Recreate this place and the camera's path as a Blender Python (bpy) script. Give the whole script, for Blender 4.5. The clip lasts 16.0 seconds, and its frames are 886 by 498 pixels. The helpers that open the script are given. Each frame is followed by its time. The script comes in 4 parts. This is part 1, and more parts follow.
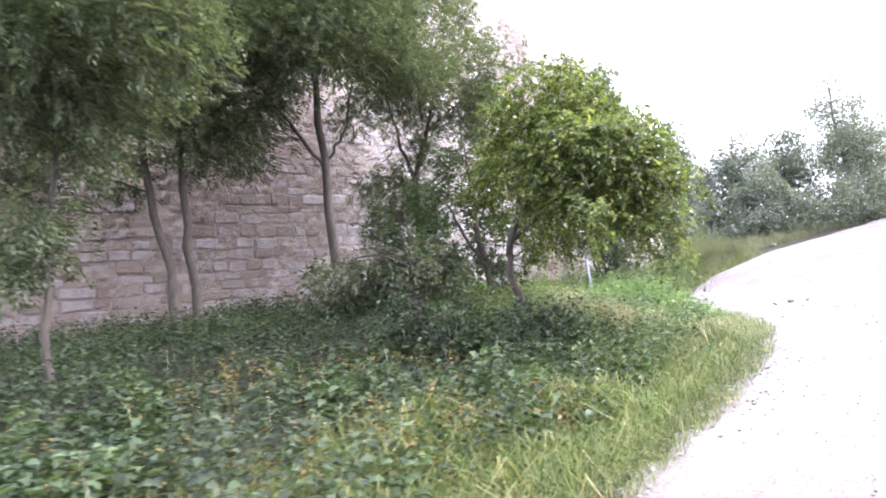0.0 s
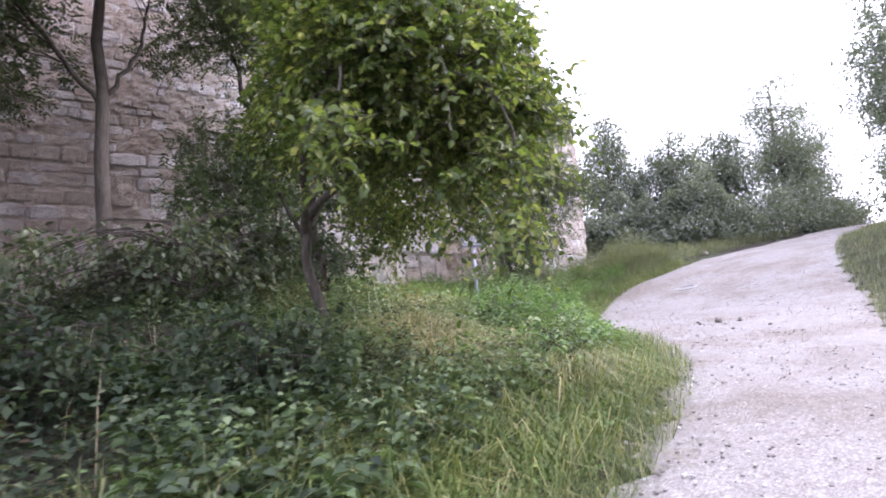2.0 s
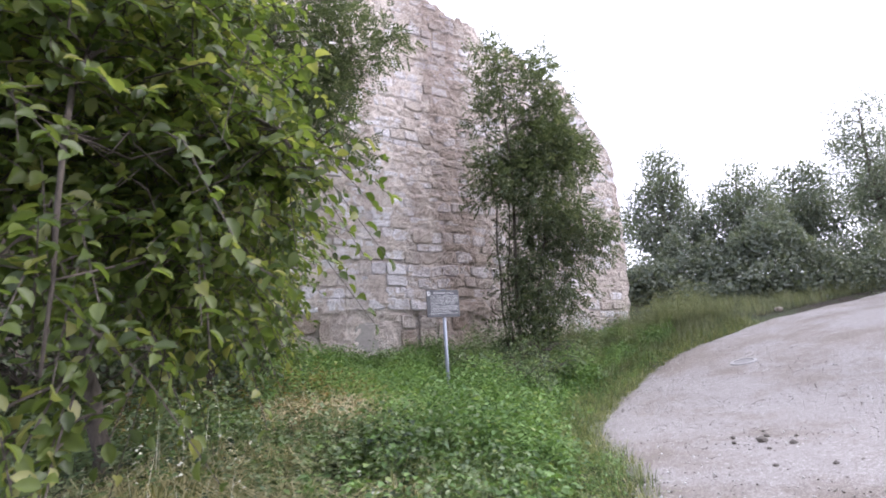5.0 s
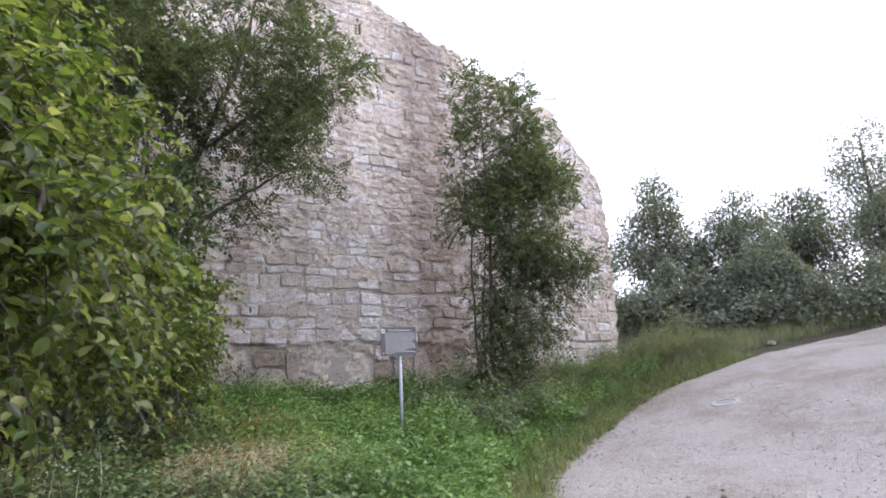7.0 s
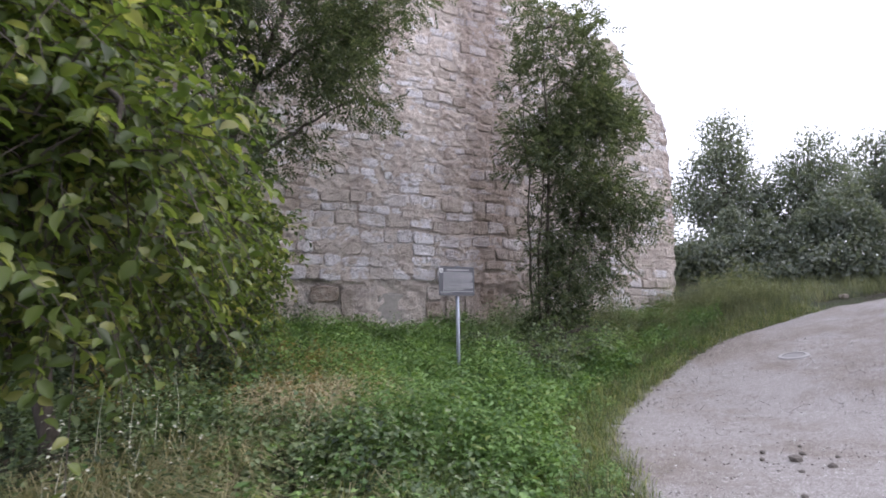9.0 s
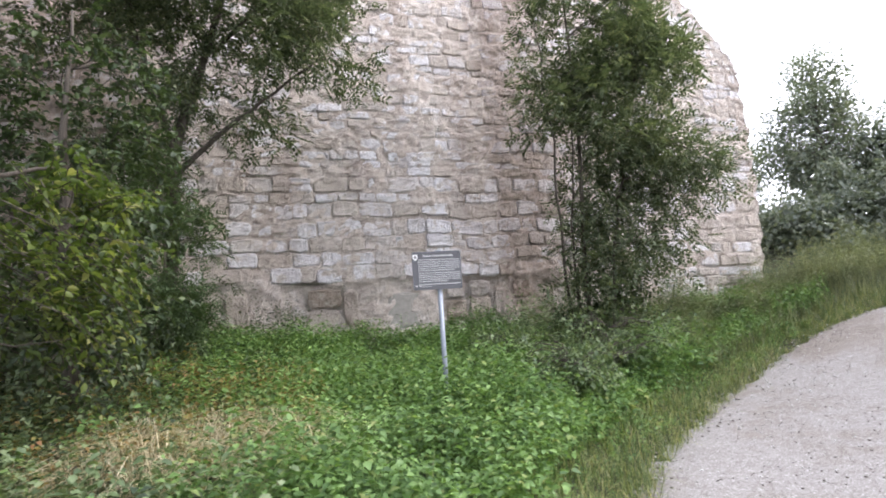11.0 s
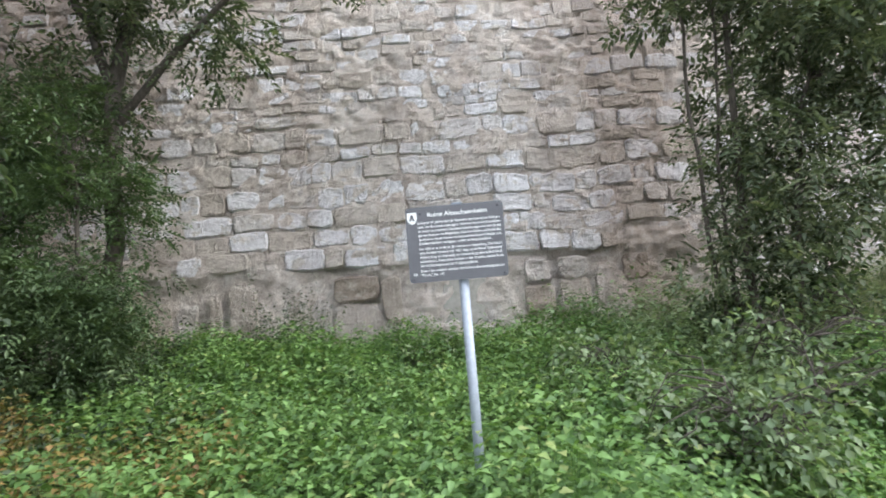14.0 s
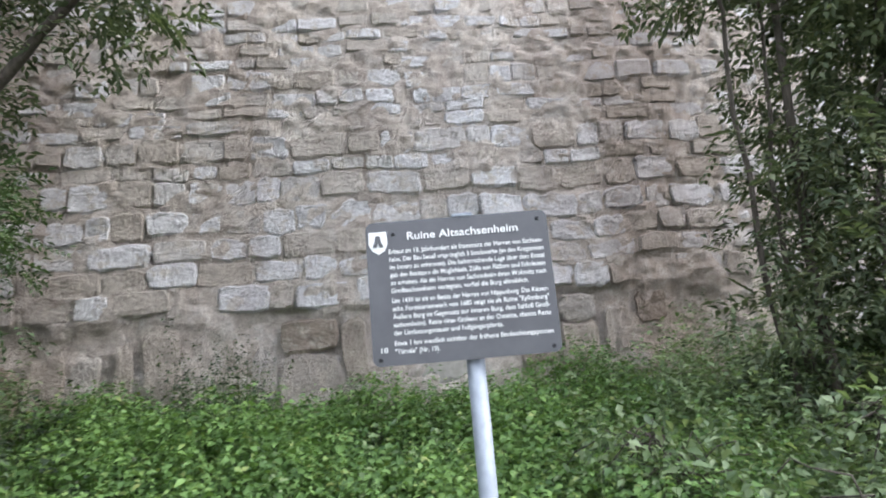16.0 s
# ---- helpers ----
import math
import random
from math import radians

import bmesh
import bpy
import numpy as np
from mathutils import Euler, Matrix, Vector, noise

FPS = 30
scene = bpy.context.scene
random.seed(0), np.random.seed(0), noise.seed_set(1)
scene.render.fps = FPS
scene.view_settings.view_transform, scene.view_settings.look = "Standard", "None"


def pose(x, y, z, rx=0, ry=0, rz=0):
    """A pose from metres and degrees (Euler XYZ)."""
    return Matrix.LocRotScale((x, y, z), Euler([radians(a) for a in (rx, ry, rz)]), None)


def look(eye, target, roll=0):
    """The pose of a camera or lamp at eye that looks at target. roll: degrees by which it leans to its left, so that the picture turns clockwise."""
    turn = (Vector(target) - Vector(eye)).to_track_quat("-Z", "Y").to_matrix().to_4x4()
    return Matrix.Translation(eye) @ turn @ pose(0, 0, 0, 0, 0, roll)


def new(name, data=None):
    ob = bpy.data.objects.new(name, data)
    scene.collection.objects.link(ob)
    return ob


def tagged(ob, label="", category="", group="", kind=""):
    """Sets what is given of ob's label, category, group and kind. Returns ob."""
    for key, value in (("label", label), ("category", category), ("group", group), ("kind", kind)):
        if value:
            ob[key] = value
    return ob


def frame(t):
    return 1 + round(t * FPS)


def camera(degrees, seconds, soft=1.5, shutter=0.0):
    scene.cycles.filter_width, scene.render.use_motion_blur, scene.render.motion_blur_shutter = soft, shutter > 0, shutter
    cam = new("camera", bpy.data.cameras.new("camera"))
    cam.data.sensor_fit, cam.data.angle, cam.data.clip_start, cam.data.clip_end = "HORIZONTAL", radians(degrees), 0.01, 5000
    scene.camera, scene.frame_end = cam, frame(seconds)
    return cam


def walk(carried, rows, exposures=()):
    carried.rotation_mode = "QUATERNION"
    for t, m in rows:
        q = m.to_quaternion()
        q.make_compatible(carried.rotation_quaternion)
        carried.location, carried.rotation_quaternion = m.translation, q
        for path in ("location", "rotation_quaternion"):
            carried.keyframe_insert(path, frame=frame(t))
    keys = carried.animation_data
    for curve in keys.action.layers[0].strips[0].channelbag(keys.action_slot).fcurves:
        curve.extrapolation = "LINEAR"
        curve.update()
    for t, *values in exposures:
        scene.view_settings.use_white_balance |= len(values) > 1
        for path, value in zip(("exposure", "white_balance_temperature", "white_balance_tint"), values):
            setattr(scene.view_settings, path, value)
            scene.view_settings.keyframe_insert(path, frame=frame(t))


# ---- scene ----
cam = camera(79.2, 16.0, soft=1.85, shutter=0.2)
PATH = [
    (0, (-9.829, -11.013, 0.550), (-8.952, -9.242, 0.855), -7.11),
    (0.5, (-8.616, -10.360, 0.505), (-7.655, -8.626, 0.766), -3.96),
    (1, (-7.793, -9.867, 0.435), (-6.806, -8.145, 0.680), -4.24),
    (1.5, (-7.125, -9.426, 0.513), (-6.179, -7.680, 0.749), -6.32),
    (2, (-6.413, -8.971, 0.594), (-5.374, -7.286, 0.878), -4.99),
    (2.5, (-5.870, -8.731, 0.692), (-4.760, -7.088, 0.955), -4.84),
    (3, (-5.340, -8.493, 0.785), (-4.318, -6.792, 1.035), -4.37),
    (3.5, (-4.918, -8.294, 0.869), (-3.938, -6.575, 1.158), -2.35),
    (4, (-4.517, -8.062, 0.965), (-3.573, -6.318, 1.226), -1.32),
    (4.5, (-4.001, -8.083, 1.197), (-3.153, -6.312, 1.574), -2.01),
    (4.7, (-3.851, -8.092, 1.249), (-3.036, -6.313, 1.662), -3.23),
    (6.8, (-2.783, -8.243, 1.607), (-2.057, -6.446, 2.102), -3.49),
    (7, (-2.734, -8.196, 1.585), (-1.973, -6.419, 2.098), -3.03),
    (7.5, (-2.803, -8.290, 1.601), (-2.083, -6.506, 2.149), -2.45),
    (8, (-2.900, -8.389, 1.639), (-2.238, -6.571, 2.145), -1.56),
    (8.5, (-2.955, -8.288, 1.611), (-2.316, -6.447, 2.058), -1.09),
    (9, (-2.879, -7.839, 1.598), (-2.261, -5.963, 1.906), -0.67),
    (9.2, (-2.769, -7.679, 1.586), (-2.143, -5.811, 1.929), -1.08),
    (11.3, (-0.817, -5.888, 1.635), (-0.562, -3.928, 1.942), -4.53),
    (11.5, (-0.736, -5.702, 1.649), (-0.536, -3.728, 1.900), -4.67),
    (12, (-0.598, -5.181, 1.687), (-0.496, -3.200, 1.946), -4.01),
    (12.5, (-0.446, -4.672, 1.705), (-0.333, -2.679, 1.827), -4.59),
    (13, (-0.264, -4.256, 1.775), (-0.385, -2.263, 1.889), -5.49),
    (13.5, (-0.188, -3.726, 1.851), (-0.369, -1.741, 2.013), -6.59),
    (14, (0.024, -3.025, 1.934), (-0.046, -1.045, 2.201), -4.75),
    (14.5, (-0.067, -2.575, 2.002), (-0.172, -0.589, 2.214), -5.72),
    (15, (-0.009, -2.123, 2.102), (-0.179, -0.150, 2.384), -6.46),
    (15.5, (-0.032, -1.831, 2.137), (-0.141, 0.148, 2.405), -5.95),
    (16, (-0.102, -1.519, 2.211), (-0.049, 0.446, 2.581), -5.01),
]
walk(cam, [(t, look(eye, target, roll)) for t, eye, target, roll in PATH],
     exposures=[(0, 2.3, 5800, 27), (1.5, 1.68, 5800, 29), (3, 1.42, 5850, 27), (4.5, 1.18, 5900, 24), (7, 0.98, 5950, 20), (9, 0.7, 5950, 22), (11.5, 1.38, 6150, 15), (12.5, 1.38, 6150, 13), (14.5, 1.55, 5950, 9), (15.5, 1.36, 5950, 10), (16, 1.47, 5900, 11)])

# ---- world and sun: bright, hazy, overcast day, the sun veiled in the east, past the end of the wall ----
SUN_EL, SUN_AZ = radians(34), radians(108)
world = bpy.data.worlds.new("overcast_sky")
scene.world = world
world.use_nodes = True
wn, wl = world.node_tree.nodes, world.node_tree.links
sky = wn.new("ShaderNodeTexSky")
sky.sky_type, sky.sun_disc, sky.sun_elevation, sky.sun_rotation = "NISHITA", False, SUN_EL, SUN_AZ
sky.air_density, sky.dust_density = 1.2, 4.0
cloud = wn.new("ShaderNodeMixRGB")
cloud.inputs["Fac"].default_value = 0.82
cloud.inputs["Color2"].default_value = (9.3, 9.4, 9.7, 1)
wl.new(sky.outputs["Color"], cloud.inputs["Color1"])
wl.new(cloud.outputs["Color"], wn["Background"].inputs["Color"])
wn["Background"].inputs["Strength"].default_value = 0.15
sun_data = bpy.data.lights.new("sun", "SUN")
sun_data.energy, sun_data.angle, sun_data.color = 1.5, radians(28), (1.0, 0.96, 0.9)
sun = new("sun", sun_data)
sun.matrix_world = look((0, 0, 40), (-math.sin(SUN_AZ) * 10, -math.cos(SUN_AZ) * 10, 40 - 10 * math.tan(SUN_EL)))

# ---- materials ----
def material(name, rough=0.8):
    m = bpy.data.materials.new(name)
    m.use_nodes = True
    n, l = m.node_tree.nodes, m.node_tree.links
    b = n["Principled BSDF"]
    b.inputs["Roughness"].default_value = rough
    return m, n, l, b


def noise_node(n, l, scale, detail=6, rough=0.6, stretch=None, source="Object"):
    c = n.new("ShaderNodeTexCoord")
    t = n.new("ShaderNodeTexNoise")
    t.inputs["Scale"].default_value, t.inputs["Detail"].default_value, t.inputs["Roughness"].default_value = scale, detail, rough
    if stretch:
        mp = n.new("ShaderNodeMapping")
        mp.inputs["Scale"].default_value = stretch
        l.new(c.outputs[source], mp.inputs["Vector"])
        l.new(mp.outputs["Vector"], t.inputs["Vector"])
    else:
        l.new(c.outputs[source], t.inputs["Vector"])
    return t.outputs["Fac"]


def ramp(n, l, fac, stops):
    r = n.new("ShaderNodeValToRGB")
    while len(r.color_ramp.elements) < len(stops):
        r.color_ramp.elements.new(0.5)
    for e, (p, c) in zip(r.color_ramp.elements, stops):
        e.position, e.color = p, (*c, 1)
    l.new(fac, r.inputs["Fac"])
    return r.outputs["Color"]


def mix(n, l, kind, fac, a, b):
    m = n.new("ShaderNodeMixRGB")
    m.blend_type = kind
    for key, v in (("Fac", fac), ("Color1", a), ("Color2", b)):
        if isinstance(v, (int, float)):
            m.inputs[key].default_value = v
        elif isinstance(v, tuple):
            m.inputs[key].default_value = (*v, 1)
        else:
            l.new(v, m.inputs[key])
    return m.outputs["Color"]


def bump(n, l, b, height, strength, distance):
    k = n.new("ShaderNodeBump")
    k.inputs["Strength"].default_value, k.inputs["Distance"].default_value = strength, distance
    l.new(height, k.inputs["Height"])
    l.new(k.outputs["Normal"], b.inputs["Normal"])


def stain_and_shade(n, l, c):
    """The broad brown seepage stain that runs down the wall behind the eastern ash, and tree shade painted onto the
    west end.
    """
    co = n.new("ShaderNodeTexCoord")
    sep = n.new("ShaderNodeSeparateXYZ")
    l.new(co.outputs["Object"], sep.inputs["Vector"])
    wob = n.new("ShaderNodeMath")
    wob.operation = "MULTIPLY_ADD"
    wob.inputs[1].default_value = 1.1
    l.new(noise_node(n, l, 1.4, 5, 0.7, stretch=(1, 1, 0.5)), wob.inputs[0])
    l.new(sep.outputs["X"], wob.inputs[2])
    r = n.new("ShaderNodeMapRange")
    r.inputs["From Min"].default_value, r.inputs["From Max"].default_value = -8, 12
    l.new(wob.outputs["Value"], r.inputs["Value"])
    # the first stops darken the wall's west end in place of tree shade
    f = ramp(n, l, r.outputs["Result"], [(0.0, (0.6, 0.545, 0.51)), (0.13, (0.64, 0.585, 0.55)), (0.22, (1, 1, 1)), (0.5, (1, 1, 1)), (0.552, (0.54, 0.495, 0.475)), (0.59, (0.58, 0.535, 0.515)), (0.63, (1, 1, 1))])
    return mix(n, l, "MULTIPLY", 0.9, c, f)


def stone_material(name, stops, island, object_random=False):
    m, n, l, b = material(name, 0.92)
    if object_random:
        src = n.new("ShaderNodeObjectInfo").outputs["Random"]
    else:
        src = n.new("ShaderNodeNewGeometry").outputs["Random Per Island"]
    base = ramp(n, l, src, stops)
    grain = noise_node(n, l, 26, 8, 0.7, source="Object")
    patch = noise_node(n, l, 2.6, 5, 0.6)
    streak = noise_node(n, l, 1.0, 4, 0.6, stretch=(1.6, 1.6, 0.18))
    c = mix(n, l, "MULTIPLY", 0.42, base, ramp(n, l, grain, [(0.32, (0.5, 0.47, 0.45)), (0.58, (1.08, 1.07, 1.07))]))
    smear = noise_node(n, l, 4.2, 7, 0.75)
    c = mix(n, l, "MIX", ramp(n, l, smear, [(0.52, (0, 0, 0)), (0.6, (island + 0.3,) * 3)]), c, (0.58, 0.515, 0.44))
    c = mix(n, l, "MULTIPLY", 0.42, c, ramp(n, l, patch, [(0.35, (0.72, 0.7, 0.68)), (0.6, (1.05, 1.05, 1.05))]))
    c = mix(n, l, "MULTIPLY", 0.55, c, ramp(n, l, streak, [(0.33, (0.6, 0.55, 0.54)), (0.56, (1, 1, 1))]))
    l.new(stain_and_shade(n, l, c), b.inputs["Base Color"])
    bump(n, l, b, mix(n, l, "ADD", 0.6, grain, noise_node(n, l, 11, 8, 0.75)), 1.0, 0.075)
    return m


PALE = [(0.0, (0.54, 0.475, 0.41)), (0.28, (0.62, 0.57, 0.52)), (0.45, (0.76, 0.74, 0.745)), (0.85, (0.83, 0.82, 0.84)), (1.0, (0.6, 0.535, 0.465))]
STONE = stone_material("pale_sandstone", PALE, 0.45, True)
STONE_FAR = stone_material("weathered_sandstone", [(p, tuple(c * 0.95 for c in k)) for p, k in PALE], 0.6)
ROCK = stone_material("brown_footing_stone", [(0, (0.36, 0.29, 0.23)), (0.5, (0.48, 0.42, 0.36)), (1, (0.64, 0.6, 0.56))], 0.4, True)



def mortar_material():
    m, n, l, b = material("lime_mortar", 0.95)
    fine, mid = noise_node(n, l, 38, 8, 0.75), noise_node(n, l, 5, 6, 0.65)
    wide = noise_node(n, l, 0.8, 4, 0.6, stretch=(1.4, 1.4, 0.22))
    c = ramp(n, l, mid, [(0.3, (0.5, 0.435, 0.375)), (0.5, (0.64, 0.575, 0.52)), (0.7, (0.73, 0.69, 0.655))])
    c = mix(n, l, "MULTIPLY", 0.55, c, ramp(n, l, fine, [(0.3, (0.5, 0.47, 0.44)), (0.6, (1.1, 1.08, 1.05))]))
    c = mix(n, l, "MULTIPLY", 0.6, c, ramp(n, l, wide, [(0.36, (0.6, 0.55, 0.53)), (0.58, (1, 1, 1))]))
    l.new(stain_and_shade(n, l, c), b.inputs["Base Color"])
    bump(n, l, b, mix(n, l, "ADD", 0.5, fine, mid), 1.0, 0.06)
    return m


MORTAR = mortar_material()


def leaf_material(name, stops, rough=0.5, through_light=0.35):
    m, n, l, b = material(name, rough)
    r = n.new("ShaderNodeNewGeometry").outputs["Random Per Island"]
    c = ramp(n, l, r, stops)
    c = mix(n, l, "MULTIPLY", 0.5, c, ramp(n, l, noise_node(n, l, 1.3, 3), [(0.35, (0.6, 0.65, 0.6)), (0.65, (1.2, 1.15, 1.0))]))
    l.new(c, b.inputs["Base Color"])
    t = n.new("ShaderNodeBsdfTranslucent")
    l.new(mix(n, l, "MULTIPLY", 1.0, c, (1.3, 1.35, 0.7)), t.inputs["Color"])
    s = n.new("ShaderNodeMixShader")
    s.inputs["Fac"].default_value = through_light
    l.new(b.outputs["BSDF"], s.inputs[1])
    l.new(t.outputs["BSDF"], s.inputs[2])
    l.new(s.outputs["Shader"], n["Material Output"].inputs["Surface"])
    return m


ASH = leaf_material("ash_leaf", [(0, (0.06, 0.082, 0.048)), (0.5, (0.105, 0.135, 0.08)), (1, (0.19, 0.215, 0.14))], 0.55)
APPLE = leaf_material("apple_leaf", [(0, (0.05, 0.078, 0.022)), (0.45, (0.105, 0.15, 0.04)), (0.85, (0.18, 0.225, 0.062)), (1, (0.3, 0.3, 0.12))], 0.45, 0.5)
WEED = leaf_material("grey_green_weeds", [(0, (0.1, 0.125, 0.075)), (0.5, (0.18, 0.205, 0.125)), (1, (0.32, 0.32, 0.21))])
# leaves paled and greyed in colour to stand in for distant haze
FAR_LEAF = leaf_material("hazed_woodland_leaf", [(0, (0.1, 0.122, 0.105)), (0.5, (0.14, 0.165, 0.138)), (1, (0.185, 0.21, 0.172))])
PLUM = leaf_material("plum_leaf", [(0, (0.03, 0.05, 0.024)), (0.6, (0.06, 0.09, 0.042)), (1, (0.12, 0.16, 0.075))], 0.55)
ELDER = leaf_material("elder_leaf", [(0, (0.045, 0.075, 0.035)), (0.6, (0.085, 0.13, 0.06)), (1, (0.14, 0.2, 0.1))], 0.55)
NETTLE = leaf_material("nettle_leaf", [(0, (0.065, 0.125, 0.042)), (0.5, (0.15, 0.255, 0.085)), (0.92, (0.225, 0.355, 0.125)), (1, (0.31, 0.35, 0.14))])
SHRUB = leaf_material("shrub_leaf", [(0, (0.075, 0.115, 0.058)), (0.5, (0.14, 0.2, 0.098)), (1, (0.26, 0.32, 0.19))])
# bramble leaf darkened in colour to stand in for shade under the trees
DARK_LEAF = leaf_material("shaded_bramble_leaf", [(0, (0.024, 0.04, 0.024)), (0.6, (0.05, 0.076, 0.042)), (0.93, (0.1, 0.13, 0.075)), (1, (0.17, 0.19, 0.12))], 0.8)
YELLOWING = leaf_material("yellowing_leaf", [(0, (0.14, 0.15, 0.05)), (0.5, (0.26, 0.2, 0.06)), (1, (0.26, 0.15, 0.08))])
GRASS = leaf_material("verge_grass", [(0, (0.07, 0.115, 0.034)), (0.45, (0.135, 0.18, 0.058)), (0.8, (0.24, 0.265, 0.105)), (1, (0.47, 0.42, 0.25))])
STRAW = leaf_material("dry_straw", [(0, (0.46, 0.38, 0.24)), (0.6, (0.62, 0.54, 0.38)), (1, (0.74, 0.68, 0.52))], 0.7, 0.1)
LITTER = leaf_material("fallen_leaf", [(0, (0.03, 0.022, 0.016)), (0.5, (0.075, 0.052, 0.036)), (1, (0.16, 0.12, 0.08))], 0.9, 0.1)
DRY_GRASS = leaf_material("half_dry_grass", [(0, (0.17, 0.19, 0.07)), (0.5, (0.36, 0.33, 0.18)), (1, (0.58, 0.52, 0.35))], 0.7, 0.2)
UMBEL = leaf_material("white_umbel_flowers", [(0, (0.55, 0.56, 0.5)), (1, (0.75, 0.76, 0.7))], 0.7, 0.2)


def bark_material(name, dark, light):
    m, n, l, b = material(name, 0.95)
    f = noise_node(n, l, 9, 8, 0.7, stretch=(3, 3, 0.5))
    l.new(ramp(n, l, f, [(0.3, dark), (0.65, light)]), b.inputs["Base Color"])
    bump(n, l, b, f, 0.8, 0.02)
    return m


BARK = bark_material("grey_brown_bark", (0.03, 0.025, 0.02), (0.11, 0.092, 0.075))


def soil_material():
    m, n, l, b = material("grassy_soil", 1.0)
    f, w = noise_node(n, l, 14, 8, 0.7), noise_node(n, l, 0.9, 4)
    c = ramp(n, l, f, [(0.3, (0.018, 0.014, 0.01)), (0.55, (0.04, 0.032, 0.021)), (0.8, (0.085, 0.07, 0.048))])
    c = mix(n, l, "MIX", ramp(n, l, w, [(0.42, (0, 0, 0)), (0.58, (0.75, 0.75, 0.75))]), c, (0.045, 0.062, 0.022))
    l.new(c, b.inputs["Base Color"])
    bump(n, l, b, f, 1.0, 0.08)
    return m


SOIL = soil_material()


def road_material():
    m, n, l, b = material("pale_gravel", 0.95)
    fine, mid, wide = noise_node(n, l, 55, 4, 0.9), noise_node(n, l, 14, 6, 0.8), noise_node(n, l, 0.6, 6, 0.7)
    c = ramp(n, l, fine, [(0.34, (0.12, 0.107, 0.095)), (0.46, (0.22, 0.205, 0.19)), (0.56, (0.31, 0.295, 0.28)), (0.65, (0.54, 0.53, 0.52))])
    c = mix(n, l, "MULTIPLY", 0.6, c, ramp(n, l, mid, [(0.36, (0.62, 0.59, 0.56)), (0.58, (1.12, 1.11, 1.1))]))
    c = mix(n, l, "MULTIPLY", 0.75, c, ramp(n, l, wide, [(0.38, (0.72, 0.65, 0.58)), (0.56, (1.1, 1.1, 1.12))]))
    l.new(c, b.inputs["Base Color"])
    bump(n, l, b, mix(n, l, "ADD", 0.6, fine, mid), 0.5, 0.015)
    return m


ROAD = road_material()


def plain(name, colour, rough=0.6, metal=0.0, vary=0.25, scale=18):
    m, n, l, b = material(name, rough)
    f = noise_node(n, l, scale, 6, 0.65)
    l.new(mix(n, l, "MULTIPLY", vary * 2, colour, ramp(n, l, f, [(0.3, (0.55,) * 3), (0.65, (1.1,) * 3)])), b.inputs["Base Color"])
    b.inputs["Metallic"].default_value = metal
    bump(n, l, b, f, 0.15, 0.004)
    return m


PANEL = plain("grey_painted_panel", (0.088, 0.089, 0.1), 0.55, 0.0, 0.2, 9)
STEEL = plain("galvanised_steel", (0.3, 0.33, 0.38), 0.55, 0.3, 0.2, 30)
WHITE_PAINT = plain("white_print", (0.72, 0.72, 0.72), 0.6, 0, 0.1)
DARK_METAL = plain("dark_screw", (0.03, 0.03, 0.035), 0.5, 0.5, 0.1)
FRUIT = plain("green_yellow_apple_skin", (0.38, 0.4, 0.09), 0.4, 0, 0.2, 30)
PEBBLE, pn, pl, pb = material("pebble", 0.95)
pl.new(ramp(pn, pl, pn.new("ShaderNodeNewGeometry").outputs["Random Per Island"], [(0, (0.15, 0.135, 0.12)), (0.4, (0.24, 0.22, 0.205)), (0.75, (0.38, 0.36, 0.34)), (1, (0.66, 0.65, 0.63))]), pb.inputs["Base Color"])
CLOD = plain("dark_damp_clod", (0.14, 0.125, 0.11), 1.0, 0, 0.3, 40)
IRON = plain("cast_iron_cover", (0.24, 0.23, 0.225), 0.7, 0.1, 0.3, 30)
CONCRETE = plain("old_concrete", (0.32, 0.3, 0.27), 0.95, 0, 0.3, 12)

# ---- building helpers ----
def smooth(a, b, x):
    t = np.clip((np.asarray(x, float) - a) / (b - a), 0, 1)
    return t * t * (3 - 2 * t)


def curve_points(pts, n):
    """n points on a smooth curve through pts."""
    p = np.array(pts, float)
    p = np.vstack([2 * p[0] - p[1], p, 2 * p[-1] - p[-2]])
    out = []
    for s in np.linspace(0, len(p) - 3 - 1e-6, n):
        i, t = int(s), s - int(s)
        a, b, c, d = p[i:i + 4]
        out.append(0.5 * (2 * b + (c - a) * t + (2 * a - 5 * b + 4 * c - d) * t * t + (3 * b - a - 3 * c + d) * t ** 3))
    return np.array(out)


def mesh_object(name, verts, faces, mat, parent=None, label="", smooth_faces=False):
    me = bpy.data.meshes.new(name)
    me.from_pydata([tuple(v) for v in verts] if not isinstance(verts, np.ndarray) else verts.tolist(), [], faces if isinstance(faces, list) else faces.tolist())
    if smooth_faces:
        me.polygons.foreach_set("use_smooth", [True] * len(me.polygons))
    me.materials.append(mat)
    ob = new(name, me)
    ob.parent = parent
    if label:
        ob["label"] = label
    return ob


def part(name, bm, mat, parent=None, label=""):
    me = bpy.data.meshes.new(name)
    bm.to_mesh(me)
    bm.free()
    me.materials.append(mat)
    ob = new(name, me)
    ob.parent = parent
    if label:
        ob["label"] = label
    return ob


